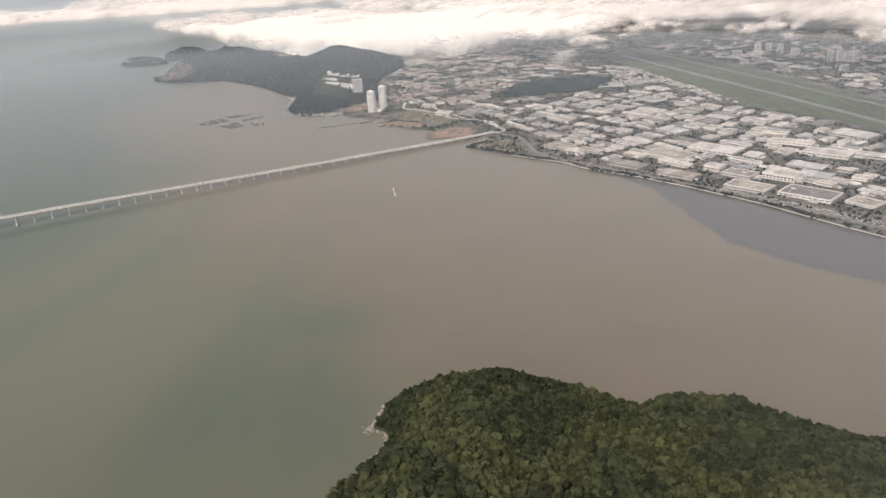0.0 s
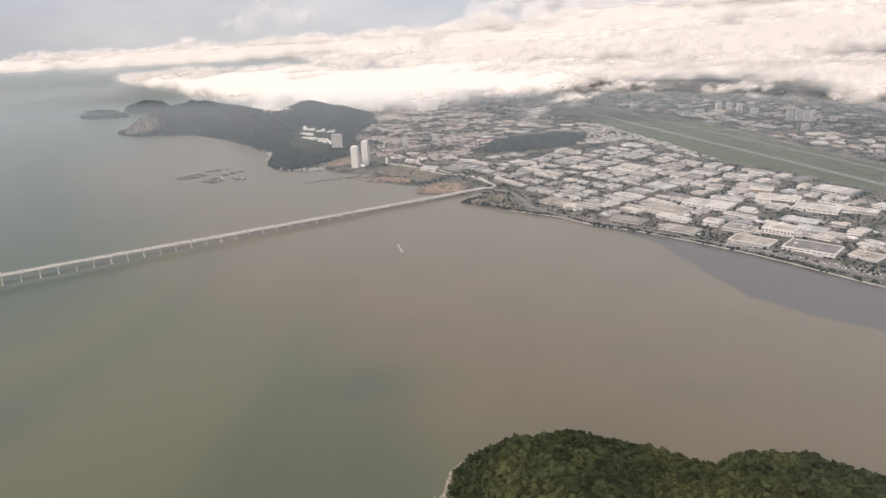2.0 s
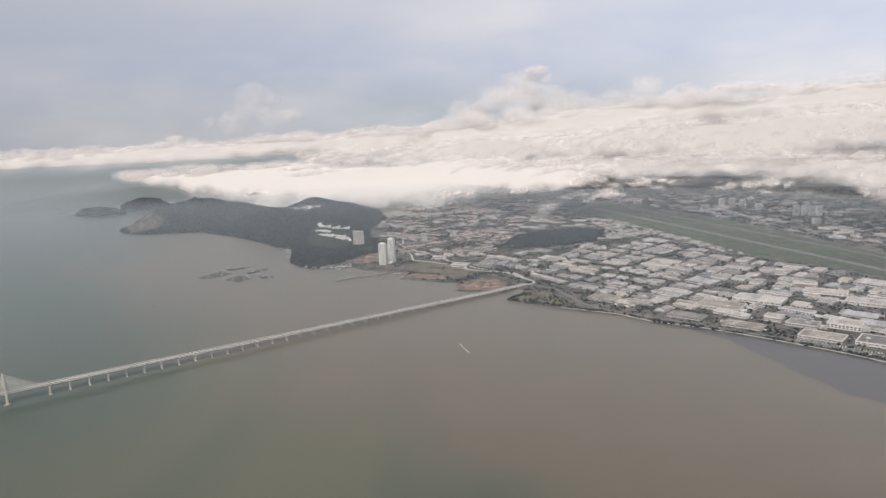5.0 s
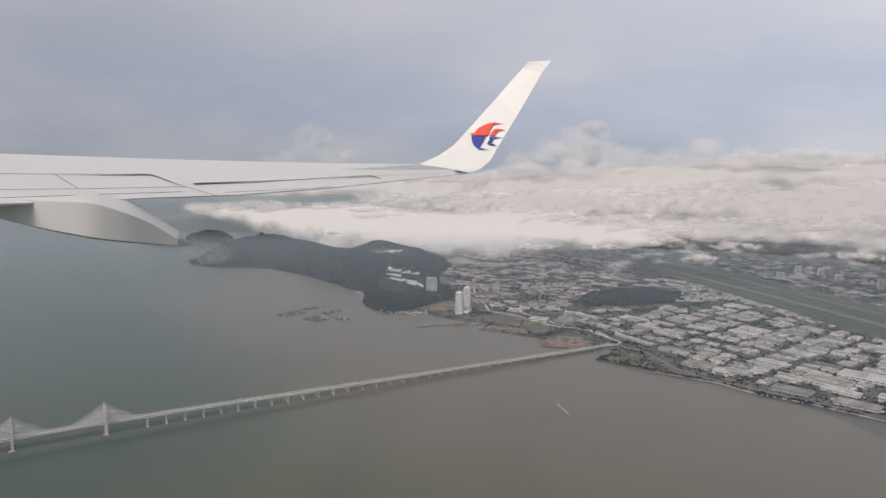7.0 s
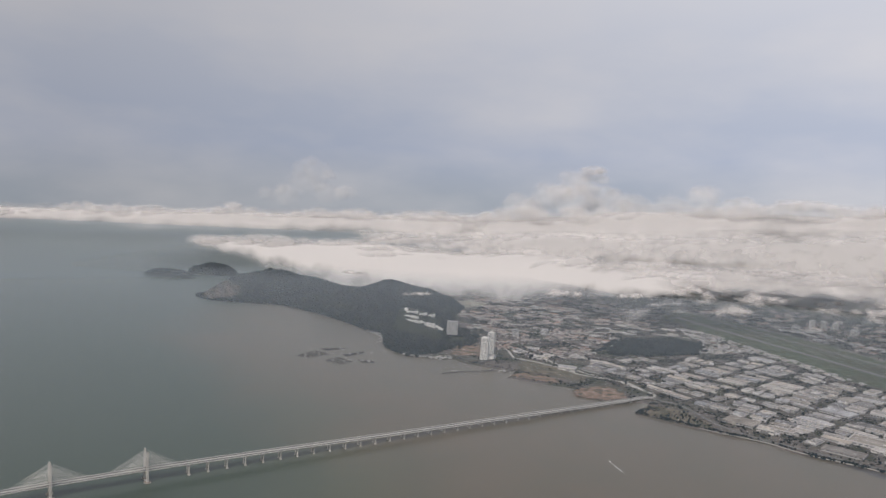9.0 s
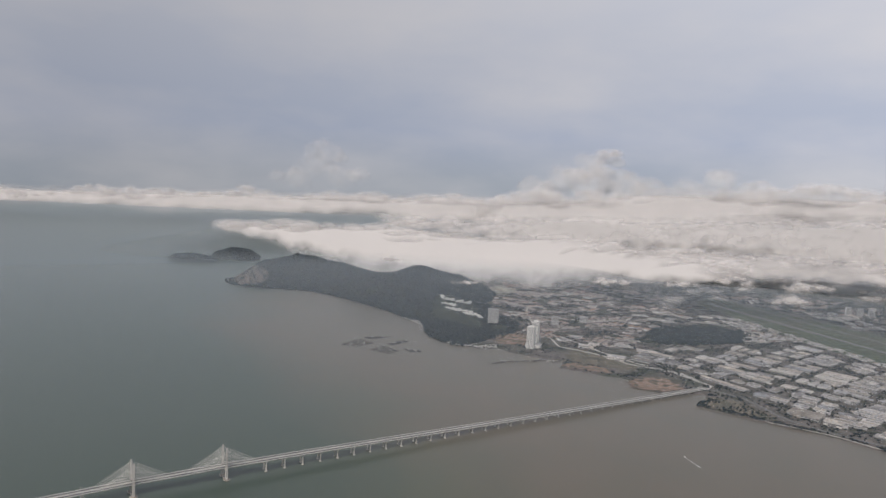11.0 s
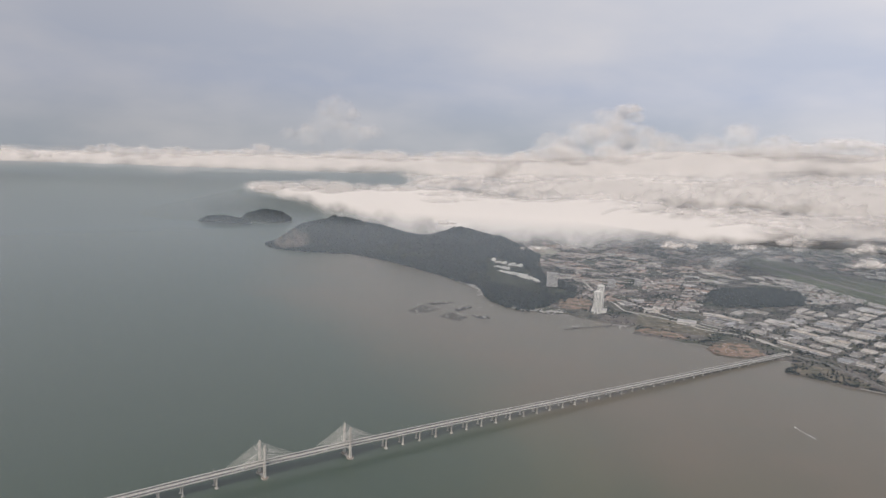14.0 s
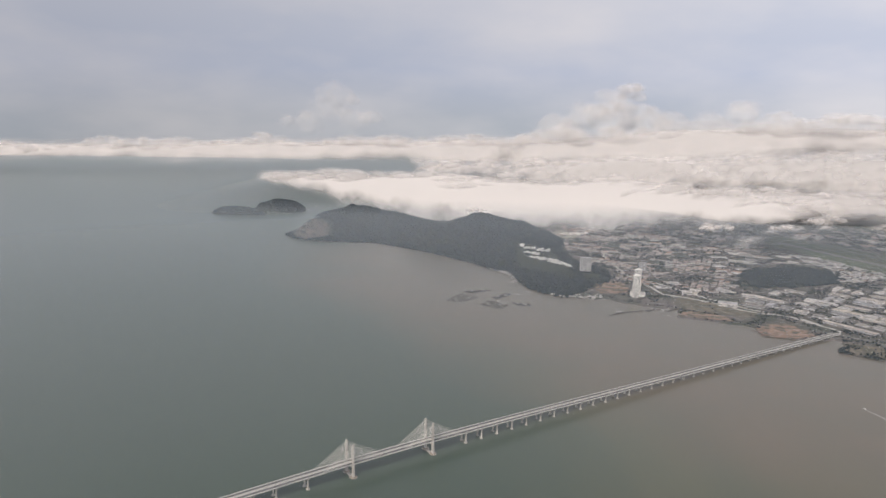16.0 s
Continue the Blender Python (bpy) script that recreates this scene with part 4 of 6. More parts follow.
# Islets off the headland.
def islet(cx, cy, rx, ry, h, turn, seed, label):
    def height(x, y):
        c, s = math.cos(turn), math.sin(turn)
        u, v = ((x - cx) * c + (y - cy) * s) / rx, (-(x - cx) * s + (y - cy) * c) / ry
        q = 1 - u * u - v * v + 0.18 * wavy(x, y, 40, seed)
        return -2 + (h + 2) * np.clip(q * 1.4, 0, 1.4) ** 0.6
    root = thing("islet", label, "island")
    grid_mesh("shore", cx - 1.4 * rx, cx + 1.4 * rx, cy - 1.6 * rx, cy + 1.6 * rx, 4, height, FOREST, root)
    rng = np.random.default_rng(int(seed * 10))
    x, y = rng.uniform(cx - rx, cx + rx, 2600), rng.uniform(cy - rx, cy + rx, 2600)
    z = height(x, y)
    ok = z > 1.2
    r = rng.uniform(1.8, 3.2, ok.sum())
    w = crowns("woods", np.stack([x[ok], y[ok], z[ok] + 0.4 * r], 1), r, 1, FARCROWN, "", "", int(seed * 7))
    w.parent = root


islet(-912, 1832, 72, 34, 11, -0.35, 2.0, "low dark wooded islet off the headland")
islet(-835, 1905, 58, 36, 20, 0.1, 3.0, "round dark wooded islet off the headland")

# The near island.
ISLE = [(22, 360), (37, 398), (44, 408), (42, 418), (34, 423), (36, 441), (46, 455), (62, 465), (95, 469), (130, 458), (150, 446), (165, 457), (192, 457), (212, 443), (232, 431), (270, 425), (360, 395), (400, 340), (330, 318), (240, 312), (150, 314), (80, 320), (36, 336)]
CREST_X = [32, 43, 54, 70, 87, 111, 123, 136, 152, 162, 175, 190, 202, 214, 230, 260, 330]
CREST_Z = [0, 2.5, 8.6, 9.8, 14.0, 8.2, 4.8, 0.6, 0.1, 0.2, 1.2, 0.8, 0.2, 0.1, 0.1, 0.3, 0.6]


def isle_height(x, y):
    sd = inside_by(x, y, ISLE) + 1.2 * wavy(x, y, 15, 0.9)
    crest = np.interp(x, CREST_X, CREST_Z)
    front = np.clip((445 - y) / 60, 0, 1)
    h = crest + front * (9 + 0.5 * (16 - crest)) * 0.25
    return np.minimum(-2 + 3.2 * smooth_step(sd, -2, 2) + np.maximum(h, 0.6) * smooth_step(sd, 0, 22), 40)


isle = grid_mesh("ground_near_island", 14, 410, 300, 490, 2.5, isle_height, FOREST)
tagged(isle, "steep ground of a small wooded island", "island", kind="structure")
x, y, rng = scatter(ISLE, 58000, 41)
z = isle_height(x, y)
ok = (z > 1.2) & ((y > 386) & (x < 290) | (rng.random(len(x)) < np.where((y > 352) & (x < 290), 0.38, 0.06)))
x, y, z = x[ok], y[ok], z[ok]
r = rng.uniform(0.6, 1.6, len(x)) * np.where(rng.random(len(x)) < 0.06, 1.5, 1) * np.where((y < 352) | (x > 290), 3.0, np.where(y < 386, 1.4, 1))
crowns("woodland_near", np.stack([x, y, z + 0.6 * r], 1), r, 2, CROWN, "dense green forest of round crowns on the small island", "forest", 42, 0.95, 0.42, False)


# Some taller trees stand clear of the island's skyline and slope, each with trunk, limbs and crown.
def tree(x, y, z, h, seed):
    rng = np.random.default_rng(seed)
    root = thing("tree", "tall green forest tree standing clear of the canopy", "tree", "tall trees on the small island", at=pose(x, y, z, 0, 0, float(rng.uniform(0, 360))))
    bm = bmesh.new()
    bmesh.ops.create_cone(bm, cap_ends=True, segments=6, radius1=0.16, radius2=0.06, depth=h, matrix=Matrix.Translation((0, 0, h / 2)))
    trunk = part("trunk", bm, BARK, root)
    spots = []
    for k in range(5):
        a, up = k * 1.26 + rng.uniform(-0.3, 0.3), h * rng.uniform(0.55, 0.85)
        tip = Vector((math.cos(a), math.sin(a), 0.7)) * h * 0.26 + Vector((0, 0, up))
        v = tip - Vector((0, 0, up))
        bm = bmesh.new()
        bmesh.ops.create_cone(bm, cap_ends=True, segments=5, radius1=0.06, radius2=0.025, depth=v.length, matrix=Matrix.Translation((tip + Vector((0, 0, up))) / 2) @ v.to_track_quat("Z", "Y").to_matrix().to_4x4())
        part("limb", bm, BARK, trunk)
        spots += [tip + Vector(rng.normal(0, 0.28, 3)) for _ in range(7)]
    spots += [Vector((0, 0, h)) + Vector(rng.normal(0, 0.3, 3)) for _ in range(6)]
    c = crowns("crown", spots, rng.uniform(0.22, 0.5, len(spots)) * h / 3.4, 1, CROWN, "", "", seed + 1, 0.8, 0.4)
    c.parent = root
    del c["kind"]


BARK = mat("bark", (0.05, 0.042, 0.033), (0.085, 0.072, 0.058), 2.0, 0.95)
rng = np.random.default_rng(52)
for k in range(70):
    tx = float(rng.uniform(45, 235))
    ty = float(445 + rng.normal(-2, 3.5)) if k < 45 else float(rng.uniform(398, 440))
    tz = float(isle_height(np.array([tx]), np.array([ty]))[0])
    if tz > 1.2:
        tree(tx, ty, tz, float(rng.uniform(2.4, 3.8)), 500 + 2 * k)

rng = np.random.default_rng(5)
coast = ISLE[1:8]
rocks = []
for (ax, ay), (bx, by) in zip(coast, coast[1:]):
    n = int(math.hypot(bx - ax, by - ay) * 4 * rng.uniform(0.3, 1.2))
    rocks += [(ax + (bx - ax) * k / n + rng.normal(-0.9, 0.45), ay + (by - ay) * k / n + rng.normal(0.1, 0.5)) for k in range(n)]
rocks += [(33.0 + rng.normal(0, 1.1), 421.5 + rng.normal(0, 1.2)) for _ in range(40)]
crowns("shore_rocks", [(x, y, 0.1) for x, y in rocks], rng.uniform(0.12, 0.5, len(rocks)), 1, ROCK, "pale boulders along the island's waterline", "rocks", 43, 0.6, 0.25)

# Darker grey water along the shore, laid as its own patch above the sea.
SHOREWATER = mat("grey_shore_water", (0.058, 0.057, 0.057), (0.066, 0.064, 0.063), 0.01, 0.35, spec=0.5)
edge = [(60, 884), (122, 852), (160, 800), (186, 770), (205, 700), (223, 645), (264, 602), (330, 560), (420, 480), (600, 380), (630, 400), (430, 600), (330, 690), (230, 790), (140, 850), (90, 890)]
gx, gy = np.meshgrid(np.arange(50, 640, 2.0), np.arange(370, 900, 2.0))
nx = gx.shape[1]
ok = (inside_by(gx, gy, edge) + 3 * wavy(gx, gy, 60, 0.6) > 0).ravel()
i = (np.arange(gx.shape[0] - 1)[:, None] * nx + np.arange(nx - 1)).ravel()
f = np.stack([i, i + 1, i + nx + 1, i + nx], 1)
shore_patch = from_arrays("water_shallows", np.stack([gx.ravel(), gy.ravel(), np.full(gx.size, 0.06)], 1), f[ok[f].all(1)], SHOREWATER)
tagged(shore_patch, "darker grey water patch along the town shore", "sea", kind="structure")

# ---- fish farms, boat wake ----
for k, q in enumerate(([(-392, 1089), (-376, 1126), (-354, 1108), (-374, 1080)], [(-350, 1071), (-338, 1095), (-316, 1075), (-326, 1055)], [(-372, 1139), (-351, 1148), (-337, 1150), (-362, 1128)], [(-335, 1110), (-315, 1137), (-311, 1128), (-329, 1102)], [(-311, 1087), (-291, 1085), (-288, 1074), (-302, 1072)])):
    farm = thing("fish_farm", "floating fish farm of dark timber walkways and net pens", "fish farm", "fish farms in the bay")
    a, b, c, d = (Vector((*p, 0)) for p in q)
    n, m = 6, 8
    for i in range(n + 1):
        p, w = a.lerp(d, i / n), b.lerp(c, i / n)
        bm = bmesh.new()
        v = w - p
        box(bm, *((p + w) / 2).xy, 0.02, v.length, 0.8, 0.3, math.atan2(v.y, v.x))
        part("walkway", bm, TIMBER, farm)
    for i in range(m + 1):
        p, w = a.lerp(b, i / m), d.lerp(c, i / m)
        bm = bmesh.new()
        v = w - p
        box(bm, *((p + w) / 2).xy, 0.03, v.length, 0.8, 0.3, math.atan2(v.y, v.x))
        part("walkway", bm, TIMBER, farm)
    for i in range(2):
        p = a.lerp(c, 0.3 + 0.4 * i)
        bm = bmesh.new()
        box(bm, p.x, p.y, 0.2, 2.6, 1.8, 0.9, 0.6)
        part("hut", bm, WALL, farm, "pale hut on the walkways")

boat = thing("boat", "small white motor boat under way with a foaming wake", "boat")
bm = prism(bmesh.new(), [(-40.6, 778.6), (-39.6, 778.9), (-39.2, 777.0), (-39.6, 776.0), (-40.3, 776.4)], 0.05, 0.45)
part("hull", bm, WHITE, boat)
bm = box(bmesh.new(), -39.9, 777.4, 0.45, 0.5, 0.8, 0.4, 0.3)
part("cabin", bm, WHITE, boat)
rows = [(Vector((-40 + 7 * k / 20 + 0.3 * math.sin(k), 777 - 20 * k / 20, 0.03)), Vector((0.94, 0.33, 0))) for k in range(21)]
verts = [p + a * s * (0.25 + 0.9 * k / 20) * (1 + 0.3 * math.sin(2.1 * k)) for k, (p, a) in enumerate(rows) for s in (-0.5, 0.5)]
part_wake = from_arrays("wake", verts, [(2 * k, 2 * k + 1, 2 * k + 3, 2 * k + 2) for k in range(20)], FOAM, boat, "pale foam trail")


# ---- factories ----
def unit_mesh(name, build, material):
    bm = bmesh.new()
    build(bm)
    me = bpy.data.meshes.new(name)
    bm.to_mesh(me)
    bm.free()
    me.materials.append(material)
    return me


def gable(bm, x0, x1, y0, y1, z0, z1, over=0.015):
    """A low ridged roof with some thickness."""
    x0, x1, y0, y1 = x0 - over, x1 + over, y0 - over, y1 + over
    ym = (y0 + y1) / 2
    t = 0.06
    a = [bm.verts.new(p) for p in ((x0, y0, z0), (x0, ym, z1), (x0, y1, z0), (x0, y1, z0 - t), (x0, ym, z1 - t), (x0, y0, z0 - t))]
    b = [bm.verts.new((x1, v.co.y, v.co.z)) for v in a]
    for i in range(6):
        j = (i + 1) % 6
        bm.faces.new((a[i], a[j], b[j], b[i]))
    bm.faces.new(a[::-1])
    bm.faces.new(b)


def frame_ring(bm, z0, z1, t):
    for x, y, sx, sy in ((0, 0.5 - t / 2, 1, t), (0, -0.5 + t / 2, 1, t), (0.5 - t / 2, 0, t, 1 - 2 * t), (-0.5 + t / 2, 0, t, 1 - 2 * t)):
        box(bm, x, y, z0, sx, sy, z1 - z0)


def walls_up_to(h, s=1.0):
    return lambda bm: box(bm, 0, 0, 0, s, s, h)


def gable_roof(n):
    def build(bm):
        for k in range(n):
            gable(bm, -0.5, 0.5, -0.5 + k / n, -0.5 + (k + 1) / n, 0.80, 1.0, 0.012 if n == 1 else 0.0)
    return build


def gable_ends(n):
    def build(bm):
        for k in range(n):
            y0, y1 = -0.5 + k / n, -0.5 + (k + 1) / n
            v = [bm.verts.new((x, y, z)) for x in (-0.49, 0.49) for y, z in ((y0, 0.7), (y1, 0.7), ((y0 + y1) / 2, 0.955))]
            bm.faces.new((v[2], v[1], v[0]))
            bm.faces.new((v[3], v[4], v[5]))
        box(bm, 0, 0, 0, 0.98, 0.98, 0.78)
    return build


def barrel_roof(bm):
    n = 8
    a = []
    for k in range(n + 1):
        f = k / n
        a.append([bm.verts.new((x, -0.51 + 1.02 * f, 0.78 + 0.22 * math.sin(math.pi * f))) for x in (-0.51, 0.51)])
    for p, q in zip(a, a[1:]):
        bm.faces.new((p[0], p[1], q[1], q[0]))
    bm.faces.new([p[0] for p in a][::-1])
    bm.faces.new([p[1] for p in a])


def band(z0, z1, count):
    """Window strips with piers between them on the long sides."""
    def build(bm):
        for k in range(count):
            x = -0.5 + (k + 0.5) / count
            for y in (-0.5, 0.5):
                box(bm, x, y, z0, 0.7 / count, 0.012, z1 - z0)
    return build


def ends(z0, z1, count):
    def build(bm):
        for k in range(count):
            y = -0.5 + (k + 0.5) / count
            for x in (-0.5, 0.5):
                box(bm, x, y, z0, 0.012, 0.6 / count, z1 - z0)
    return build


FLAT_WALL = [unit_mesh("wall", walls_up_to(0.86), m) for m in (WALL, PALEWALL)]
RING = unit_mesh("parapet", lambda bm: frame_ring(bm, 0.86, 1.0, 0.025), PALEWALL)
SLAB = [unit_mesh("roof", lambda bm: box(bm, 0, 0, 0.86, 0.948, 0.948, 0.03), m) for m in (ROOF, ROOFWHITE)]
GABLE1 = [unit_mesh("roof", gable_roof(1), m) for m in (ROOF, ROOFWHITE, TILE)]
GABLE3 = [unit_mesh("roof", gable_roof(3), m) for m in (ROOF, ROOFWHITE, TILE)]
GWALL1, GWALL3 = [unit_mesh("wall", gable_ends(n), WALL) for n in (1, 3)]
BARREL = [unit_mesh("roof", barrel_roof, m) for m in (ROOF, ROOFWHITE)]
BWALL = unit_mesh("wall", walls_up_to(0.78, 0.98), WALL)
WINDOWS = [unit_mesh("window_band", band(0.45, 0.68, 9), GLASS), unit_mesh("window_band", band(0.18, 0.34, 9), GLASS)]
DOORS = unit_mesh("loading_door", ends(0.0, 0.42, 5), GLASS)
PLANT = unit_mesh("roof_unit", lambda bm: box(bm, 0, 0, 0, 1, 1, 1), ROOFWHITE)
RIDGE = unit_mesh("ridge_vent", lambda bm: box(bm, 0, 0, 0.985, 0.8, 0.03, 0.05), ROOF)


def lean_to(bm):
    lo = [bm.verts.new(p) for p in ((-0.5, -0.5, 0), (0.5, -0.5, 0), (0.5, 0.5, 0), (-0.5, 0.5, 0))]
    hi = [bm.verts.new(p) for p in ((-0.5, -0.5, 0.8), (0.5, -0.5, 0.8), (0.5, 0.5, 1.0), (-0.5, 0.5, 1.0))]
    for i in range(4):
        bm.faces.new((lo[i], lo[(i + 1) % 4], hi[(i + 1) % 4], hi[i]))
    bm.faces.new(hi)


ANNEX = [unit_mesh("annex", lean_to, m) for m in (ROOF, ROOFWHITE, WALL)]
TAKEN = []
LABELS = {"flat": "flat-roofed pale factory with a parapet and roof plant", "gable": "low pitched metal-roofed factory shed", "bays": "three-bay ridged metal-roofed warehouse",
          "barrel": "curved metal-roofed warehouse", "office": "pale several-storey factory office block"}


def shed(kind, x, y, lx, ly, h, turn, tone, rng, group="factories on the estate"):
    z = float(land_height(np.array([x]), np.array([y]))[0])
    root = thing("office_block" if kind == "office" else "warehouse" if kind in ("bays", "barrel") else "factory", ("white-roofed " if tone == 1 else "clay-red-roofed " if tone == 2 else "grey-roofed ") + LABELS[kind], "building", group)
    root.matrix_basis = Matrix.LocRotScale((x, y, z), Euler((0, 0, turn)), (lx, ly, h))

    def add(name, me, m=None, parent=root, label=""):
        o = new(name, me)
        o.parent = parent
        if m is not None:
            o.matrix_basis = m
        return tagged(o, label)

    if kind in ("flat", "office"):
        wall = add("wall", FLAT_WALL[tone == 1])
        roof = add("roof", SLAB[min(tone, 1)])
        add("parapet", RING)
        for _ in range(int(rng.integers(2, 6))):
            a, b = rng.uniform(1.0, 3.2), rng.uniform(0.8, 2.4)
            add("roof_unit", PLANT, Matrix.LocRotScale((rng.uniform(-0.38, 0.38), rng.uniform(-0.38, 0.38), 0.89), None, (a / lx, b / ly, rng.uniform(0.4, 1.1) / h)), roof)
        add("window_band", WINDOWS[0], None, wall, "dark window strip")
        if kind == "office":
            add("window_band", WINDOWS[1], None, wall, "dark window strip")
    elif kind == "barrel":
        wall = add("wall", BWALL)
        add("roof", BARREL[min(tone, 1)])
        add("window_band", WINDOWS[0], None, wall, "dark window strip")
    else:
        n = 1 if kind == "gable" else 3
        wall = add("wall", GWALL1 if n == 1 else GWALL3)
        roof = add("roof", (GABLE1 if n == 1 else GABLE3)[tone])
        if n == 1:
            add("ridge_vent", RIDGE, None, roof)
        add("window_band", WINDOWS[0], None, wall, "dark window strip")
    add("loading_door", DOORS, None, wall, "dark loading doors")
    for _ in range(int(rng.integers(1, 4))):
        a, b, g = rng.uniform(3.0, 8.0), rng.uniform(2.0, 4.5), rng.uniform(0.35, 0.8)
        sx, sy = (rng.uniform(-0.35, 0.35), float(rng.choice([-1, 1])) * (0.5 + 0.42 * b / ly)) if rng.random() < 0.6 else (float(rng.choice([-1, 1])) * (0.5 + 0.42 * a / lx), rng.uniform(-0.3, 0.3))
        add("annex", ANNEX[int(rng.integers(3))], Matrix.LocRotScale((sx, sy, 0), None, (a / lx, b / ly, g)), root, "low lean-to annex")
    TAKEN.append((x, y, 0.5 * lx + 1.2, 0.5 * ly + 1.2, turn))
    return root


def free_of(x, y, pad=0.0):
    ok = np.ones(np.shape(x), bool)
    for cx, cy, a, b, t in TAKEN:
        c, s = math.cos(t), math.sin(t)
        u, v = (x - cx) * c + (y - cy) * s, -(x - cx) * s + (y - cy) * c
        ok &= (np.abs(u) > a + pad) | (np.abs(v) > b + pad)
    return ok


rng = np.random.default_rng(77)
SHORE_TURN, GRID_TURN = radians(-38), radians(-46)
# The large ones along the shore road, placed singly.
for kind, x, y, lx, ly, h, tone, turn in (
        ("bays", 172, 838, 34, 17, 2.4, 0, -38), ("flat", 122, 884, 16, 9, 5.0, 1, -38), ("bays", 108, 912, 30, 24, 3.0, 0, -38), ("flat", 212, 866, 42, 26, 3.4, 0, -38),
        ("flat", 256, 884, 46, 24, 3.6, 1, -38), ("gable", 212, 803, 34, 17, 2.6, 0, -38), ("office", 244, 818, 15, 12, 5.0, 1, -38), ("flat", 262, 800, 26, 17, 3.2, 0, -38),
        ("office", 293, 789, 27, 15, 5.6, 1, -38), ("flat", 262, 764, 34, 20, 2.8, 0, -38), ("flat", 302, 742, 40, 24, 3.2, 0, -38), ("bays", 320, 792, 26, 18, 3.2, 1, -38),
        ("barrel", 66, 1000, 34, 8, 2.6, 1, -55), ("barrel", 52, 1022, 34, 7, 2.6, 1, -55), ("flat", -46, 1098, 22, 12, 4.2, 1, -20), ("bays", -14, 1098, 28, 13, 3.0, 0, -40), ("flat", -80, 1155, 12, 8, 4.0, 1, -10),
        ("flat", 330, 905, 40, 15, 3.2, 1, -30), ("office", 322, 935, 24, 9, 5.0, 1, -30), ("bays", 395, 930, 40, 26, 3.4, 1, -50), ("flat", 350, 860, 40, 20, 3.6, 1, -35), ("gable", 385, 850, 30, 16, 3.2, 1, -35)):
    shed(kind, x, y, lx, ly, h, radians(turn), tone, rng)

ESTATE = [(52, 1005), (82, 912), (110, 875), (178, 812), (226, 772), (268, 735), (305, 698), (340, 668), (430, 590), (560, 470), (640, 540), (520, 720), (436, 880), (384, 1008), (296, 1120), (245, 1262), (190, 1240), (170, 1225), (120, 1200), (20, 1190), (-30, 1120)]
c, s = math.cos(GRID_TURN), math.sin(GRID_TURN)
for iu in range(-14, 14):
    for iv in range(-22, 22):
        cu, cv = iu * 43.0, iv * 31.0
        x0, y0 = 200 + cu * c - cv * s, 950 + cu * s + cv * c
        if inside_by(np.array([x0]), np.array([y0]), ESTATE)[0] < 9:
            continue
        lots = [[(0, 0, 36, 24)], [(-9.5, 0, 17, 24), (9.5, 0, 17, 23)], [(0, -6.6, 36, 11.5), (0, 6.6, 35, 11)], [(-9.5, -6.5, 17, 11), (9.5, -6.5, 17, 11), (0, 6.6, 35, 11)], [(-9.5, -6.5, 16, 10.5), (9.5, -6.5, 16, 10.5), (-9.5, 6.5, 16, 10.5), (9.5, 6.5, 16, 10.5)], [(-12, 0, 10.5, 23), (0, 0, 10.5, 21), (12, 0, 10, 23)]]
        lots = lots[int(rng.choice(6, p=[0.10, 0.17, 0.17, 0.22, 0.20, 0.14]))]
        slide = rng.normal(0, 2.5)
        for du, dv, lx, ly in lots:
            lx, ly = lx * rng.uniform(0.6, 1.0), ly * rng.uniform(0.62, 1.0)
            du, dv = du + rng.normal(slide, 0.7), dv + rng.normal(0, 0.5)
            x, y = x0 + du * c - dv * s, y0 + du * s + dv * c
            if rng.random() < 0.12 or not free_of(np.array([x]), np.array([y]), 0.42 * min(lx, ly))[0]:
                continue
            turn = GRID_TURN + radians(rng.normal(0, 1.5) + 9 * float(wavy(np.array(x0), np.array(y0), 170, 2.2)))
            if ly > lx:
                lx, ly, turn = ly, lx, turn + math.pi / 2
            kind = str(rng.choice(["flat", "gable", "bays", "barrel", "office"], p=[0.34, 0.28, 0.2, 0.06, 0.12]))
            shed(kind, x, y, lx, ly, rng.uniform(1.9, 3.3) * (1.5 if kind == "office" else 1), turn, int(rng.choice(3, p=[0.5, 0.43, 0.07])), rng)

# Larger sheds and halls scattered through the town behind.
for k, (x, y) in enumerate([(-82, 1683), (-59, 1630), (-25, 1588), (-58, 1726), (81, 1462), (98, 1447), (118, 1434), (155, 1443), (41, 1426), (60, 1394), (76, 1378), (14, 1309), (33, 1291), (58, 1620), (13, 1549), (5, 1625), (-49, 1552),
                            (-29, 1486), (0, 1530), (20, 1346), (46, 1323), (88, 1405), (-103, 1189), (-83, 1213), (-27, 1176), (0, 1150), (-65, 1171), (-8, 1211), (120, 1500), (180, 1400), (195, 1370), (150, 1390)]):
    shed(str(rng.choice(["flat", "gable", "bays"])), x, y, rng.uniform(12, 24), rng.uniform(7, 11), rng.uniform(1.8, 3.2), radians(-25 + rng.normal(0, 14)), int(rng.choice(3, p=[0.35, 0.55, 0.1])), rng, "sheds in the town")
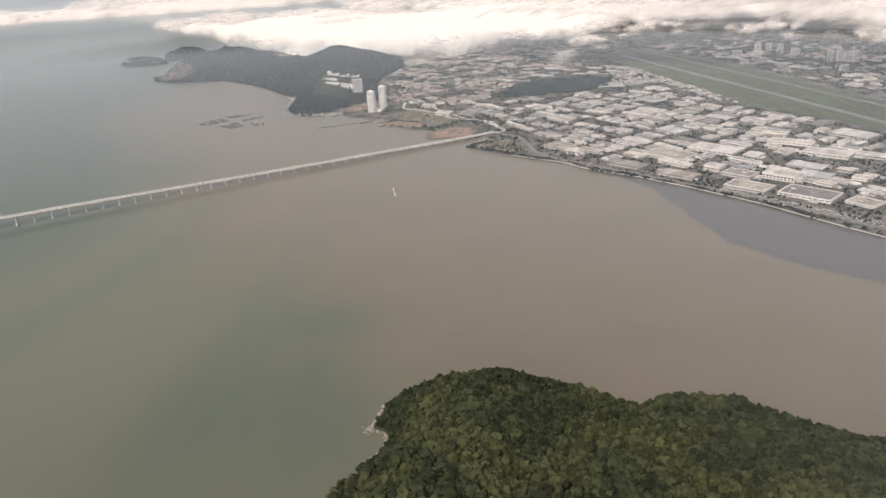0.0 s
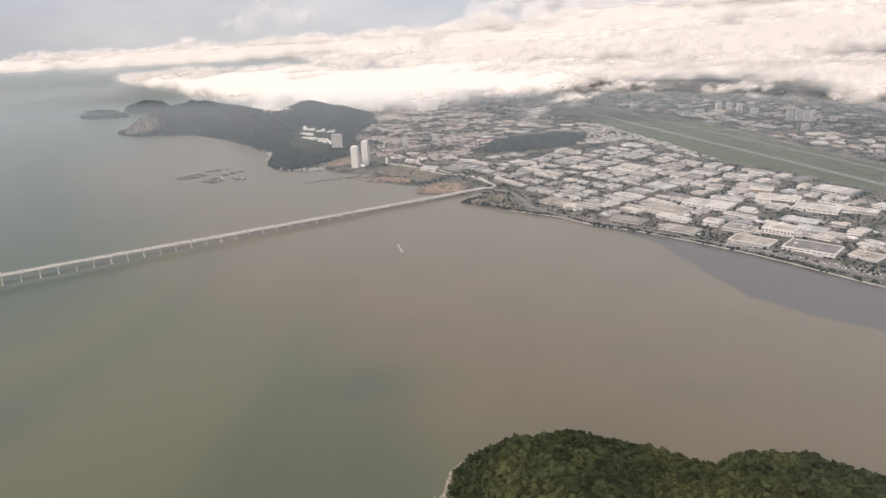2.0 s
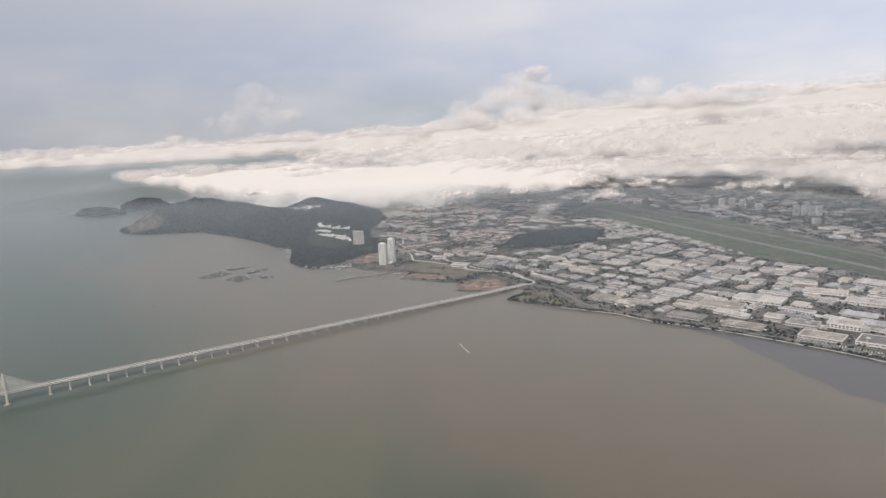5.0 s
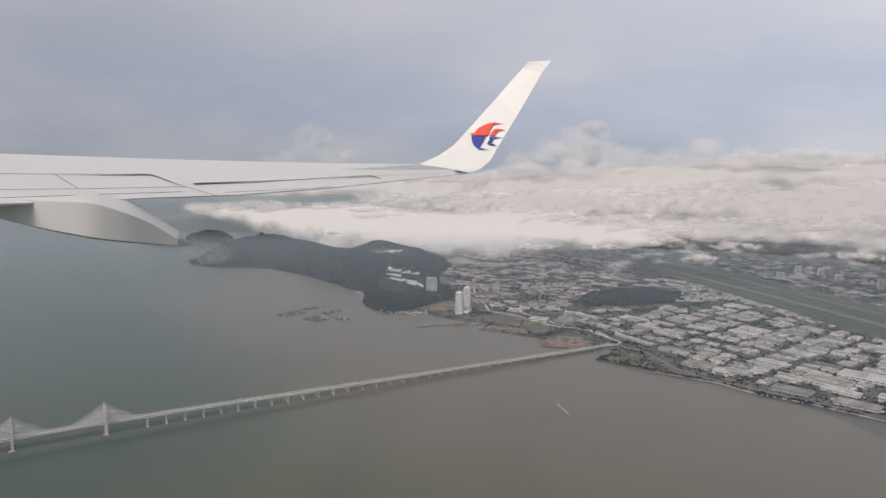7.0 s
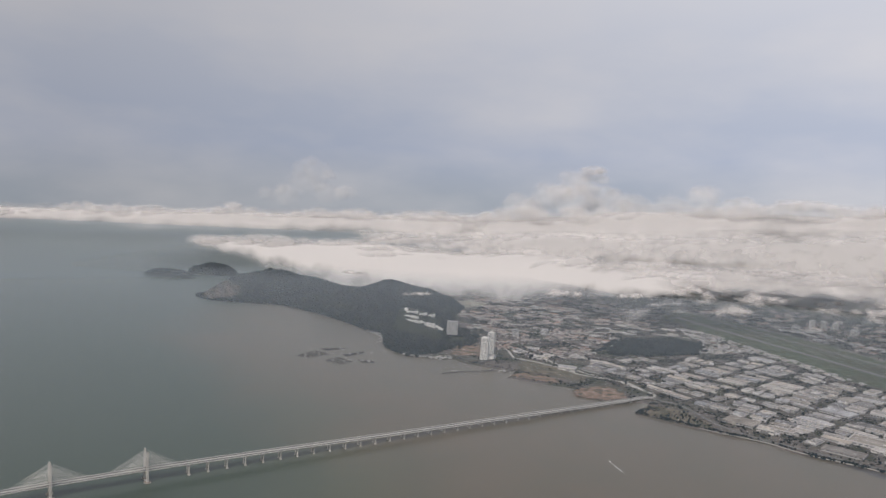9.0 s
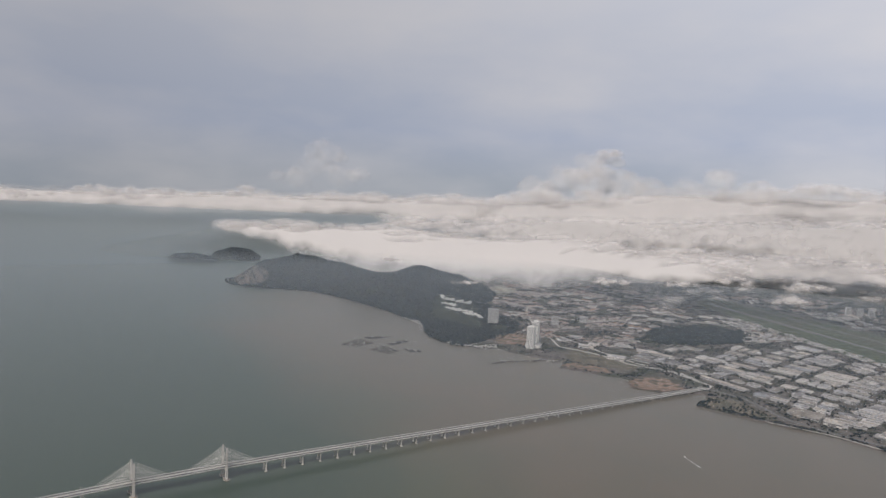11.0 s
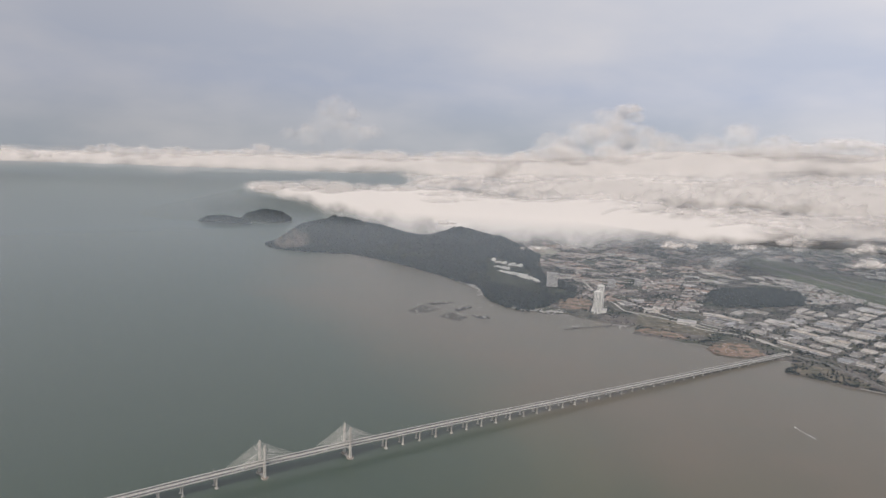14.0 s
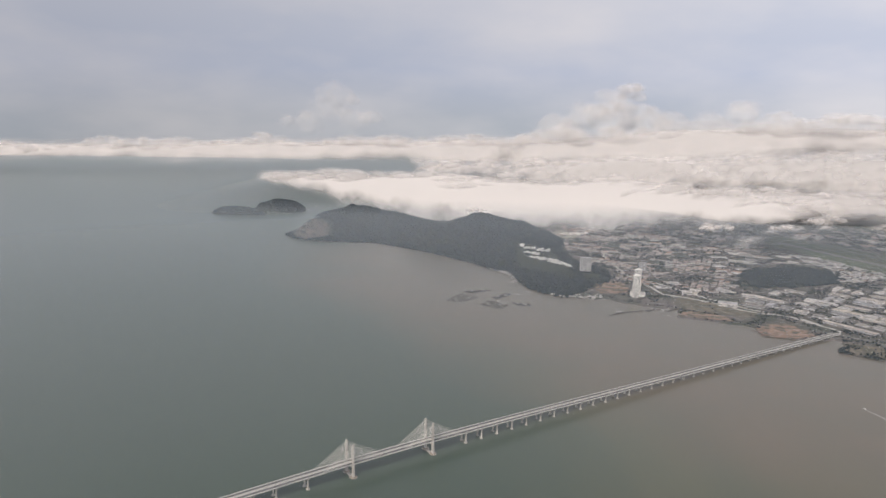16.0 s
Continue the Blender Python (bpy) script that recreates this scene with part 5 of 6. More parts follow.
for k in range(60):
    f = rng.random()
    x, y = float(np.interp(f, [0, 0.5, 1], [330, 480, 720])) + rng.normal(25, 26), float(np.interp(f, [0, 0.5, 1], [1600, 1250, 830])) + rng.normal(0, 30)
    if inside_by(np.array([x]), np.array([y]), [(172, 1600), (247, 1275), (437, 913), (900, 260), (980, 300), (500, 1045), (411, 1324), (230, 1690)])[0] > -12:
        continue
    shed(str(rng.choice(["flat", "gable", "office"])), x, y, rng.uniform(9, 22), rng.uniform(6, 10), rng.uniform(1.8, 4.0), radians(-66 + rng.normal(0, 10)), int(rng.choice(3, p=[0.3, 0.6, 0.1])), rng, "halls beyond the airfield")

# ---- hotel towers and flats ----
def tower(name, label, x, y, lx, ly, h, turn, floors, bays, z=None, crown=True, group="", skin=None):
    """A tall block with recessed window strips on each floor between upright fins."""
    skin = skin or WHITE
    z = float(land_height(np.array([x]), np.array([y]))[0]) if z is None else z
    root = thing(name, label, "building", group, at=pose(x, y, z, 0, 0, math.degrees(turn)))
    part("core", box(bmesh.new(), 0, 0, 0, lx - 0.3, ly - 0.3, h), GLASS, root, "dark recessed glazing")
    for k in range(floors + 1):
        part("floor_slab", box(bmesh.new(), 0, 0, h * k / floors - 0.02, lx, ly, 0.36 * h / floors), skin, root)
    for k in range(bays + 1):
        bm = bmesh.new()
        box(bm, -lx / 2 + lx * k / bays, 0, 0, 0.24 * lx / bays, ly + 0.12, h)
        part("fin", bm, skin, root)
    for sx in (-0.5, 0.5):
        part("end_wall", box(bmesh.new(), sx * lx, 0, 0, 0.3, ly * 0.5, h), skin, root)
    part("roof", box(bmesh.new(), 0, 0, h, lx + 0.1, ly + 0.1, 0.4), skin, root)
    if crown:
        part("lift_house", box(bmesh.new(), 0, 0, h + 0.4, lx * 0.5, ly * 0.5, 1.3), skin, root)
    return root


tower("hotel_tower", "tall white balconied tower by the shore", -151.5, 1129, 9.0, 6.8, 28.5, radians(-12), 28, 5, group="white shore towers")
tower("hotel_tower", "tall white balconied tower behind the shore", -143.7, 1161, 8.4, 6.6, 29.8, radians(-12), 28, 5, group="white shore towers")
podium = thing("podium", "low white parking podium under the shore towers", "building", at=pose(-147, 1141, 1.0, 0, 0, -12))
part("wall", box(bmesh.new(), 0, 0, 0, 19, 16, 3.2), WHITE, podium)
for k in range(3):
    part("opening_band", box(bmesh.new(), 0, 0, 0.5 + k, 19.1, 15, 0.4), GLASS, podium, "dark parking opening")
part("roof_deck", box(bmesh.new(), 0, 0, 3.2, 18, 15, 0.2), CONCRETE, podium)
tower("apartment_slab", "broad grey-white apartment slab on the wooded slope", -202, 1238, 14.5, 5, 19.5, radians(0), 20, 7, z=11.0, crown=False, skin=WALL)
tower("apartment_slab", "grey apartment slab in the town", -108, 1300, 9, 6, 12, radians(10), 14, 6, crown=False, skin=WALL)
tower("apartment_slab", "pale apartment slab in the town", -62, 1330, 10, 5, 9, radians(-30), 10, 6, crown=False, skin=WALL)

# White terraced flats stepping up the hillside.
def terrace(x, y, turn, n):
    z = float(land_height(np.array([x]), np.array([y]))[0])
    root = thing("terraced_flats", "white flat-roofed terraced flats stepping along the hillside", "building", "white hillside flats", at=pose(x, y, z - 0.5, 0, 0, turn))
    for k in range(n):
        h = 2.6 + 0.5 * (k % 3)
        xx, yy = (k - n / 2) * 3.3, 0.8 * math.sin(k * 1.7)
        unit = part("unit", box(bmesh.new(), xx, yy, 0, 2.3, 3.0, h + 0.5), WHITE, root)
        part("roof", box(bmesh.new(), xx, yy, h + 0.5, 2.5, 3.2, 0.25), WHITE, unit)
        part("window_band", box(bmesh.new(), xx, yy - 1.5, 1.2, 1.7, 0.1, 0.5), GLASS, unit, "dark windows")
        part("window_band", box(bmesh.new(), xx, yy - 1.5, 2.2, 1.7, 0.1, 0.4), GLASS, unit, "dark windows")


for x, y, turn, n in ((-274, 1352, 0, 6), (-257, 1359, 54, 6), (-245, 1376, 54, 6), (-272, 1326, -17, 8), (-246, 1314, -30, 9), (-227, 1290, -68, 7), (-220, 1268, -72, 5), (-266, 1311, -21, 9), (-240, 1296, -40, 7)):
    terrace(x, y, turn, n)
dome = thing("water_tank", "round white hilltop water tank above the flats", "tank", at=pose(-287, 1366, float(land_height(np.array([-287.0]), np.array([1366.0]))[0])))
bm = bmesh.new()
bmesh.ops.create_cone(bm, cap_ends=True, segments=20, radius1=3.4, radius2=3.4, depth=3.4, matrix=Matrix.Translation((0, 0, 1.7)))
part("drum", bm, WHITE, dome)
bm = bmesh.new()
bmesh.ops.create_cone(bm, cap_ends=True, segments=20, radius1=3.5, radius2=0.3, depth=1.4, matrix=Matrix.Translation((0, 0, 4.1)))
part("lid", bm, WHITE, dome)

# High-rise flats beyond the airfield.
for x, y, lx, ly, h, t in ((514, 1409, 9, 5, 17, 10), (526, 1404, 9, 5, 18, 10), (536, 1400, 8, 5, 16, 10), (546, 1396, 9, 5, 17, 10), (439, 1557, 9, 5, 14, 5), (456, 1550, 9, 5, 14, 5), (473, 1543, 9, 5, 13, 5), (505, 1316, 11, 6, 8, 20), (401, 1533, 14, 8, 6, 0), (485, 1495, 12, 6, 10, 0), (620, 1290, 9, 5, 16, 15), (634, 1282, 9, 5, 15, 15), (300, 1640, 14, 8, 6, 0), (700, 1150, 9, 5, 15, 20), (640, 1080, 12, 7, 7, 20)):
    tower("apartment_block", "pale high-rise apartment block beyond the airfield", x, y, lx, ly, h, radians(t), max(6, int(h)), 5, crown=False, group="high-rises beyond the airfield", skin=WALL)

# ---- houses ----
HWALL, HROOF = unit_mesh("wall", gable_ends(1), WALL), [unit_mesh("roof", gable_roof(1), m) for m in (TILE, ROOFWHITE, ROOF)]
QUARTERS = [("house rows by the airfield", [(180, 1330), (150, 1240), (245, 1275), (300, 1130), (330, 1085), (305, 1180), (270, 1290), (215, 1440), (170, 1480)], 7.5, 5.2, -62, (0.1, 0.6, 0.3), 1),
            ("town houses inland", [(-140, 1200), (-95, 1180), (-60, 1130), (10, 1190), (0, 1260), (60, 1330), (30, 1420), (-60, 1440), (-190, 1400), (-180, 1260)], 8.5, 6.5, -20, (0.45, 0.3, 0.25), 2),
            ("far town houses", [(-190, 1420), (60, 1440), (160, 1480), (140, 1640), (40, 1760), (-180, 1790), (-240, 1600)], 12, 9, -25, (0.3, 0.4, 0.3), 3),
            ("houses beyond the airfield", [(505, 1050), (470, 1160), (420, 1330), (370, 1480), (260, 1700), (420, 1780), (620, 1560), (720, 1200), (800, 900), (700, 760)], 12, 9, -65, (0.3, 0.4, 0.3), 4)]
many = {"w": ([], []), "r": ([], [])}
built = 0
for label, poly, du, dv, turn, chance, seed in QUARTERS:
    rng = np.random.default_rng(seed)
    c, s = math.cos(radians(turn)), math.sin(radians(turn))
    a = np.array(poly)
    cx, cy = a.mean(0)
    span = np.ptp(a, axis=0).max()
    g = [(u + rng.normal(0, 0.6), v + rng.normal(0, 0.5)) for u in np.arange(-span, span, du) for v in np.arange(-span, span, dv)]
    g = np.array(g)
    hx, hy = cx + g[:, 0] * c - g[:, 1] * s, cy + g[:, 0] * s + g[:, 1] * c
    keep = (inside_by(hx, hy, poly) > 2) & free_of(hx, hy, 1.5) & (rng.random(len(hx)) < (np.where(wavy(hx, hy, 95, seed) > 0.0, 0.85, 0.45) if seed == 1 else np.where(wavy(hx, hy, 120, seed) > 0.1, 0.62 if seed < 4 else 0.42, 0.05 if seed < 4 else 0.02)))
    hx, hy = hx[keep], hy[keep]
    hz = land_height(hx, hy)
    for x, y, z in zip(hx, hy, hz):
        lx, ly, h = rng.uniform(0.6, 0.85) * du, rng.uniform(0.5, 0.7) * dv, rng.uniform(1.3, 2.4)
        if seed > 2 and rng.random() < 0.12:
            lx, h = lx * 1.5, h * 1.5
        m = Matrix.LocRotScale((x, y, z - 0.1), Euler((0, 0, radians(turn + rng.normal(0, 4)))), (lx, ly, h))
        if built < 280 and seed < 3:
            root = thing("house", "small ridge-roofed house in a dense row", "house", label, at=m)
            new("wall", HWALL).parent = root
            new("roof", HROOF[int(rng.choice(3, p=chance))]).parent = root
            built += 1
        else:
            for key, me in (("w", HWALL), ("r", HROOF[0])):
                vs, fs = many[key]
                k = len(vs)
                vs.extend((m @ v.co)[:] for v in me.vertices)
                fs.extend(tuple(k + q for q in p.vertices) for p in me.polygons)


def joined(name, lists, material, label):
    me = bpy.data.meshes.new(name)
    me.from_pydata(lists[0], [], lists[1])
    return tagged(linked(name, me, material), label, "houses", kind="stuff")


HOUSEROOF = mat("mixed_house_roofs", (0.21, 0.165, 0.148), (0.37, 0.325, 0.30), 0.05, 0.75, c3=(0.25, 0.145, 0.108), scale3=0.02, island=0.5)
joined("far_house_walls", many["w"], WALL, "pale walls of many far small houses")
joined("far_house_roofs", many["r"], HOUSEROOF, "pale and clay-red roofs of many far small houses")

# Shore village and jetties.
VILLAGE_F, VILLAGE_X, VILLAGE_Y = [0, 0.4, 0.75, 1], [-336, -318, -305, -303], [1288, 1267, 1246, 1201]
rng = np.random.default_rng(15)
for k in range(96):
    f = rng.random()
    x = float(np.interp(f, [0, 0.4, 0.7, 1], [-262, -236, -210, -196])) + rng.normal(0, 3)
    y = float(np.interp(f, [0, 0.4, 0.7, 1], [1136, 1123, 1115, 1126])) + rng.normal(1, 4)
    y += abs(rng.normal(0, 6))
    if k > 66:
        x, y = rng.uniform(-330, -300), 0
        y = float(np.interp(x, [-334, -307, -300], [1284, 1246, 1220])) + rng.normal(2, 4)
    root = thing("stilt_house", "small pale fishing house at the water's edge", "house", "shore village houses", at=Matrix.LocRotScale((x, y, 0.7), Euler((0, 0, rng.uniform(0, 3))), (rng.uniform(1.8, 3.6), rng.uniform(1.5, 2.5), rng.uniform(1.0, 1.8))))
    new("wall", HWALL).parent = root
    new("roof", HROOF[int(rng.integers(1, 3))]).parent = root
for k in range(64):
    if k < 9:
        x, y = -590 + 3.4 * k + rng.normal(0, 1.2), 1513 + 2.2 * k + rng.normal(0, 2)
        words, where = "small white house at the foot of the headland", "headland houses"
    else:
        f = rng.random()
        x = float(np.interp(f, VILLAGE_F, VILLAGE_X)) + rng.normal(0, 2.5)
        y = float(np.interp(f, VILLAGE_F, VILLAGE_Y)) + rng.normal(0, 4)
        words, where = "small pale stilt house of the fishing village over the water", "stilt village houses"
    root = thing("stilt_house", words, "house", where, at=Matrix.LocRotScale((x, y, max(0.7, float(land_height(np.array([x]), np.array([y]))[0]))), Euler((0, 0, rng.uniform(0, 3))), (rng.uniform(1.8, 4.2), rng.uniform(1.4, 2.4), rng.uniform(1.0, 1.7))))
    new("wall", HWALL).parent = root
    new("roof", HROOF[int(rng.integers(1, 3))]).parent = root
for x0, y0, x1, y1 in ((-190, 1050, -128, 1076), (-200, 1040, -182, 1052), (-150, 1060, -135, 1084), (-128, 1064, -112, 1080)):
    jetty = thing("jetty", "long dark timber jetty with moored boats", "jetty", "jetties below the towers")
    a, b = Vector((x0, y0, 0)), Vector((x1, y1, 0))
    v = b - a
    part("deck", box(bmesh.new(), *((a + b) / 2).xy, 0.5, v.length, 1.6, 0.3, math.atan2(v.y, v.x)), TIMBER, jetty)
    for k in range(8):
        p = a.lerp(b, (k + 0.5) / 8)
        part("pile", box(bmesh.new(), p.x, p.y, -0.5, 0.3, 0.3, 1.1), TIMBER, jetty)
for k in range(30):
    x, y = rng.uniform(-190, -118), 0
    y = float(np.interp(x, [-190, -118], [1054, 1080])) + rng.normal(0, 3)
    if k > 13:
        x, y = rng.uniform(-385, -285), float(rng.uniform(1058, 1150))
    t = rng.uniform(0, 3)
    b = thing("moored_boat", "small pale boat moored by the jetty" if k < 14 else "small pale work boat among the fish farms", "boat", "moored boats", at=pose(x, y, 0.0, 0, 0, math.degrees(t)))
    part("hull", prism(bmesh.new(), [(-1.4, -0.4), (0.8, -0.45), (1.6, 0), (0.8, 0.45), (-1.4, 0.4)], 0.02, 0.5), WHITE, b)
    part("cabin", box(bmesh.new(), -0.3, 0, 0.5, 0.9, 0.6, 0.5), WALL, b)

# ---- town trees ----
rng = np.random.default_rng(99)
n = 130000
x, y = rng.uniform(-260, 760, n), rng.uniform(560, 1950, n)
sd = inside_by(x, y, COAST)
ok = (sd > 4) & free_of(x, y, 0.8) & (inside_by(x, y, [(172, 1600), (247, 1275), (301, 1127), (384, 1021), (437, 913), (640, 560), (900, 260), (980, 300), (700, 720), (500, 1045), (466, 1147), (411, 1324), (358, 1469), (230, 1690)]) < -2)
ok &= (np.where(x < 20, wavy(x, y, 90, 0.2), wavy(x, y, 45, 0.2)) + rng.normal(0, 0.35, n) > np.where(x < 20, 0.18, -0.02)) | (sd < 10) & (rng.random(n) < 0.6)
scrub = inside_by(x, y, [(-112, 1076), (-62, 1050), (-30, 1040), (-22, 1070), (-60, 1112), (-95, 1150), (-108, 1110)])
ok &= (scrub < 0) | (rng.random(n) < 0.08)
ok |= inside_by(x, y, [(-34, 1056), (-13, 1059), (-36, 1006), (-56, 995)]) > 0
for q in (CLEAR[2], [(-44, 990), (-20, 1032), (12, 1010), (2, 972), (-28, 968)], [(-118, 1046), (-84, 1028), (-62, 1030), (-70, 1052), (-104, 1066)]):
    ok &= inside_by(x, y, q) < 0
road = np.array([(32, 984), (48, 974), (62, 960), (72, 930), (80, 900), (95, 876), (116, 856), (167, 816), (208, 782), (245, 751), (279, 722), (308, 690), (336, 660), (420, 580), (640, 370)], float)
gap = np.full(n, 1e9)
for p, q in zip(road, road[1:]):
    e = q - p
    t = np.clip(((x - p[0]) * e[0] + (y - p[1]) * e[1]) / (e @ e), 0, 1)
    gap = np.minimum(gap, np.hypot(x - p[0] - t * e[0], y - p[1] - t * e[1]))
ok &= gap > 3.2
x, y = x[ok], y[ok]
# A thicker belt of bushes between the shore road and the water.
bx, by = rng.uniform(0, 340, 70000), rng.uniform(640, 965, 70000)
near = inside_by(bx, by, COAST)
belt = (near > 2.2) & (near < 7.5) & (wavy(bx, by, 38, 0.5) + rng.normal(0, 0.2, len(bx)) > 0.0)
for p, q in zip(road, road[1:]):
    e = q - p
    t = np.clip(((bx - p[0]) * e[0] + (by - p[1]) * e[1]) / (e @ e), 0, 1)
    belt &= np.hypot(bx - p[0] - t * e[0], by - p[1] - t * e[1]) > 2.6
x, y = np.r_[x, bx[belt]], np.r_[y, by[belt]]
r = rng.uniform(0.45, 1.3, len(x))
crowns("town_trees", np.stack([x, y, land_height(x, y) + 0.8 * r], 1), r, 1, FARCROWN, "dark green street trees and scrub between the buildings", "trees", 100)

# Cars in the shore car parks, too many to count.
rng = np.random.default_rng(8)
vs, fs = [], []
cube_v = [(a, b, d) for a in (-0.5, 0.5) for b in (-0.22, 0.22) for d in (0, 0.3)]
for row in range(7):
    for k in range(70):
        f = k / 70
        if rng.random() < 0.25:
            continue
        px, py = 236 + 110 * f + row * 1.1, 762 - 100 * f + row * 1.5 - 7
        if inside_by(np.array([px]), np.array([py]), COAST)[0] < 3:
            continue
        i = len(vs)
        t = radians(-42)
        vs.extend((px + (u * math.cos(t) - v * math.sin(t)) * (1.0 if d == 0 else 0.75), py + u * math.sin(t) + v * math.cos(t), 1.15 + d) for u, v, d in cube_v)
        fs.extend(tuple(i + q for q in f4) for f4 in ((0, 1, 3, 2), (4, 6, 7, 5), (0, 4, 5, 1), (2, 3, 7, 6), (1, 5, 7, 3), (0, 2, 6, 4)))
CARPAINT = mat("mixed_car_paint", (0.25, 0.25, 0.26), (0.5, 0.5, 0.5), 0.3, 0.35, island=0.7, spec=0.5)
me = bpy.data.meshes.new("parked_cars")
me.from_pydata(vs, [], fs)
tagged(linked("parked_cars", me, CARPAINT), "many small parked cars of mixed colours along the shore road", "cars", kind="stuff")


# ---- the airliner's own wing, standing where it hangs in the middle of the flight ----
WING_POSE = look(*[(eye, target, roll) for t, eye, target, roll in ROWS if t == 7][0])
FOCAL = 784 / math.tan(radians(62.757) / 2)


def sight(x, y, depth):
    """A place on the wing: its bearing from the cabin window, and how far out it lies."""
    return WING_POSE @ Vector(((x - 784) / FOCAL * depth, (441 - y) / FOCAL * depth, -depth))


def skin(name, front, back, thick, material, parent, label=""):
    """A thin wing panel between a front and a back edge, rounded in front and sharp behind."""
    up = (WING_POSE.to_3x3() @ Vector((0, 1, 0))).normalized()
    n = len(front)
    verts = []
    for a, b in zip(front, back):
        for f, h in ((0, -0.3), (0.0, 0.0), (0.35, 0.12), (0.7, 0.06), (1, 0), (1, -0.12), (0.6, -1.0), (0.2, -1.0)):
            verts.append(a.lerp(b, f) + up * h * thick)
    k = 8
    faces = [(i * k + j, i * k + (j + 1) % k, (i + 1) * k + (j + 1) % k, (i + 1) * k + j) for i in range(n - 1) for j in range(k)]
    ob = from_arrays(name, verts, faces, material, parent, label, smooth=False)
    return ob


def lead_depth(x):
    return 0.25 * 6.66 / (0.51 - (x - 784) / FOCAL)


def trail_depth(x):
    return 0.25 * 3.4 / (0.27 - (x - 784) / FOCAL)


wing = thing("airliner_wing", "white airliner wing with an upswept winglet, seen from a cabin window", "wing")
LEAD = [(-160, 267), (0, 272), (150, 277), (300, 282), (450, 286), (600, 289), (742, 291)]
TRAIL = [(-160, 367), (0, 361), (140, 356), (270, 350), (420, 345), (600, 331), (832, 306)]
front = [sight(x, y, lead_depth(x)) for x, y in LEAD]
back = [sight(x, y, trail_depth(x)) for x, y in TRAIL]
skin("wing_panel", front, back, 0.022, PAINT, wing)
W_FRONT = [(742, 291), (775, 276), (802, 258), (830, 228), (880, 172), (925, 121), (936, 109)]
W_BACK = [(832, 306), (850, 299), (868, 284), (884, 256), (915, 205), (960, 128), (976, 107)]
depths = np.linspace(3.45, 3.75, 7)
out = WING_POSE.to_3x3() @ Vector((-0.35, 0, -1)).normalized()
verts, k = [], 4
for (ax, ay), (bx, by), d in zip(W_FRONT, W_BACK, depths):
    a, b = sight(ax, ay, d), sight(bx, by, d - 0.03)
    verts += [a, b, b + out * 0.01, a.lerp(b, 0.3) + out * 0.05]
faces = [(i * 4 + j, i * 4 + (j + 1) % 4, (i + 1) * 4 + (j + 1) % 4, (i + 1) * 4 + j) for i in range(6) for j in range(4)] 
winglet = from_arrays("winglet", verts, faces, PAINT, wing, "white upswept winglet")
part_tip = from_arrays("winglet_cap", [verts[24], verts[25], verts[26], verts[27]], [(0, 1, 2, 3)], PAINT, wing)


def flush(name, pts, material, parent, depth, lift=0.0025, label=""):
    """A thin painted or cut shape lying just proud of the skin."""
    back_off = (WING_POSE.to_3x3() @ Vector((0, 0, 1))) * lift
    bm = bmesh.new()
    lo = [bm.verts.new(sight(x, y, depth(x, y)) + back_off) for x, y in pts]
    hi = [bm.verts.new(v.co + back_off * 0.4) for v in lo]
    n = len(lo)
    bm.faces.new(hi)
    bm.faces.new(lo[::-1])
    for i in range(n):
        bm.faces.new((lo[i], lo[(i + 1) % n], hi[(i + 1) % n], hi[i]))
    bmesh.ops.recalc_face_normals(bm, faces=bm.faces)
    return part(name, bm, material, parent, label)


def winglet_depth(x, y):
    """How far out the winglet's near face lies along a bearing."""
    s, f = np.meshgrid(np.linspace(0, 6, 121), np.linspace(0, 1, 41))
    k = np.arange(7)
    fx, fy, bx, by = (np.interp(s, k, [p[i] for p in edge]) for edge in (W_FRONT, W_BACK) for i in (0, 1))
    off = (fx + (bx - fx) * f - x) ** 2 + (fy + (by - fy) * f - y) ** 2
    i = np.unravel_index(off.argmin(), off.shape)
    return float(np.interp(s[i], k, depths)) - 0.03 * float(f[i]) - 0.004


flush("mark", [(831, 237), (838, 236), (847, 227), (857, 221), (867, 218), (875, 217), (893, 220), (876, 220), (871, 223), (867, 232), (863, 240), (838, 240)], RED, winglet, winglet_depth, label="red upper mark shape")
flush("mark", [(866, 240), (871, 233), (877, 228), (894, 230), (883, 232), (878, 236), (876, 240)], RED, winglet, winglet_depth, label="red mark stripe")
flush("mark", [(834, 241.5), (860, 241.5), (856, 248), (851, 257), (848, 262), (867, 265), (847, 264.5), (839, 258), (835, 250)], BLUE, winglet, winglet_depth, label="blue lower mark shape")
flush("mark", [(866, 242), (892, 244), (877, 245), (873, 247), (869, 254), (880, 258), (867, 257), (862, 254), (866, 248)], BLUE, winglet, winglet_depth, label="blue mark stripe")


def wing_depth(x, y):
    lead_y, trail_y = np.interp(x, [p[0] for p in LEAD], [p[1] for p in LEAD]), np.interp(x, [p[0] for p in TRAIL], [p[1] for p in TRAIL])
    f = np.clip((y - lead_y) / (trail_y - lead_y), 0, 1)
    # Along a line of sight the skin lies where the straight chord between both edges is met.
    best = None
    for s in np.linspace(0, 1, 60):
        i = s * (len(LEAD) - 1)
        k = min(int(i), len(LEAD) - 2)
        a, b = front[k].lerp(front[k + 1], i - k), back[k].lerp(back[k + 1], i - k)
        for g in np.linspace(0, 1, 30):
            p = WING_POSE.inverted() @ a.lerp(b, g)
            px, py = 784 + FOCAL * p.x / -p.z, 441 - FOCAL * p.y / -p.z
            e = (px - x) ** 2 + (py - y) ** 2
            if best is None or e < best[0]:
                best = (e, -p.z)
    return best[1] - 0.012


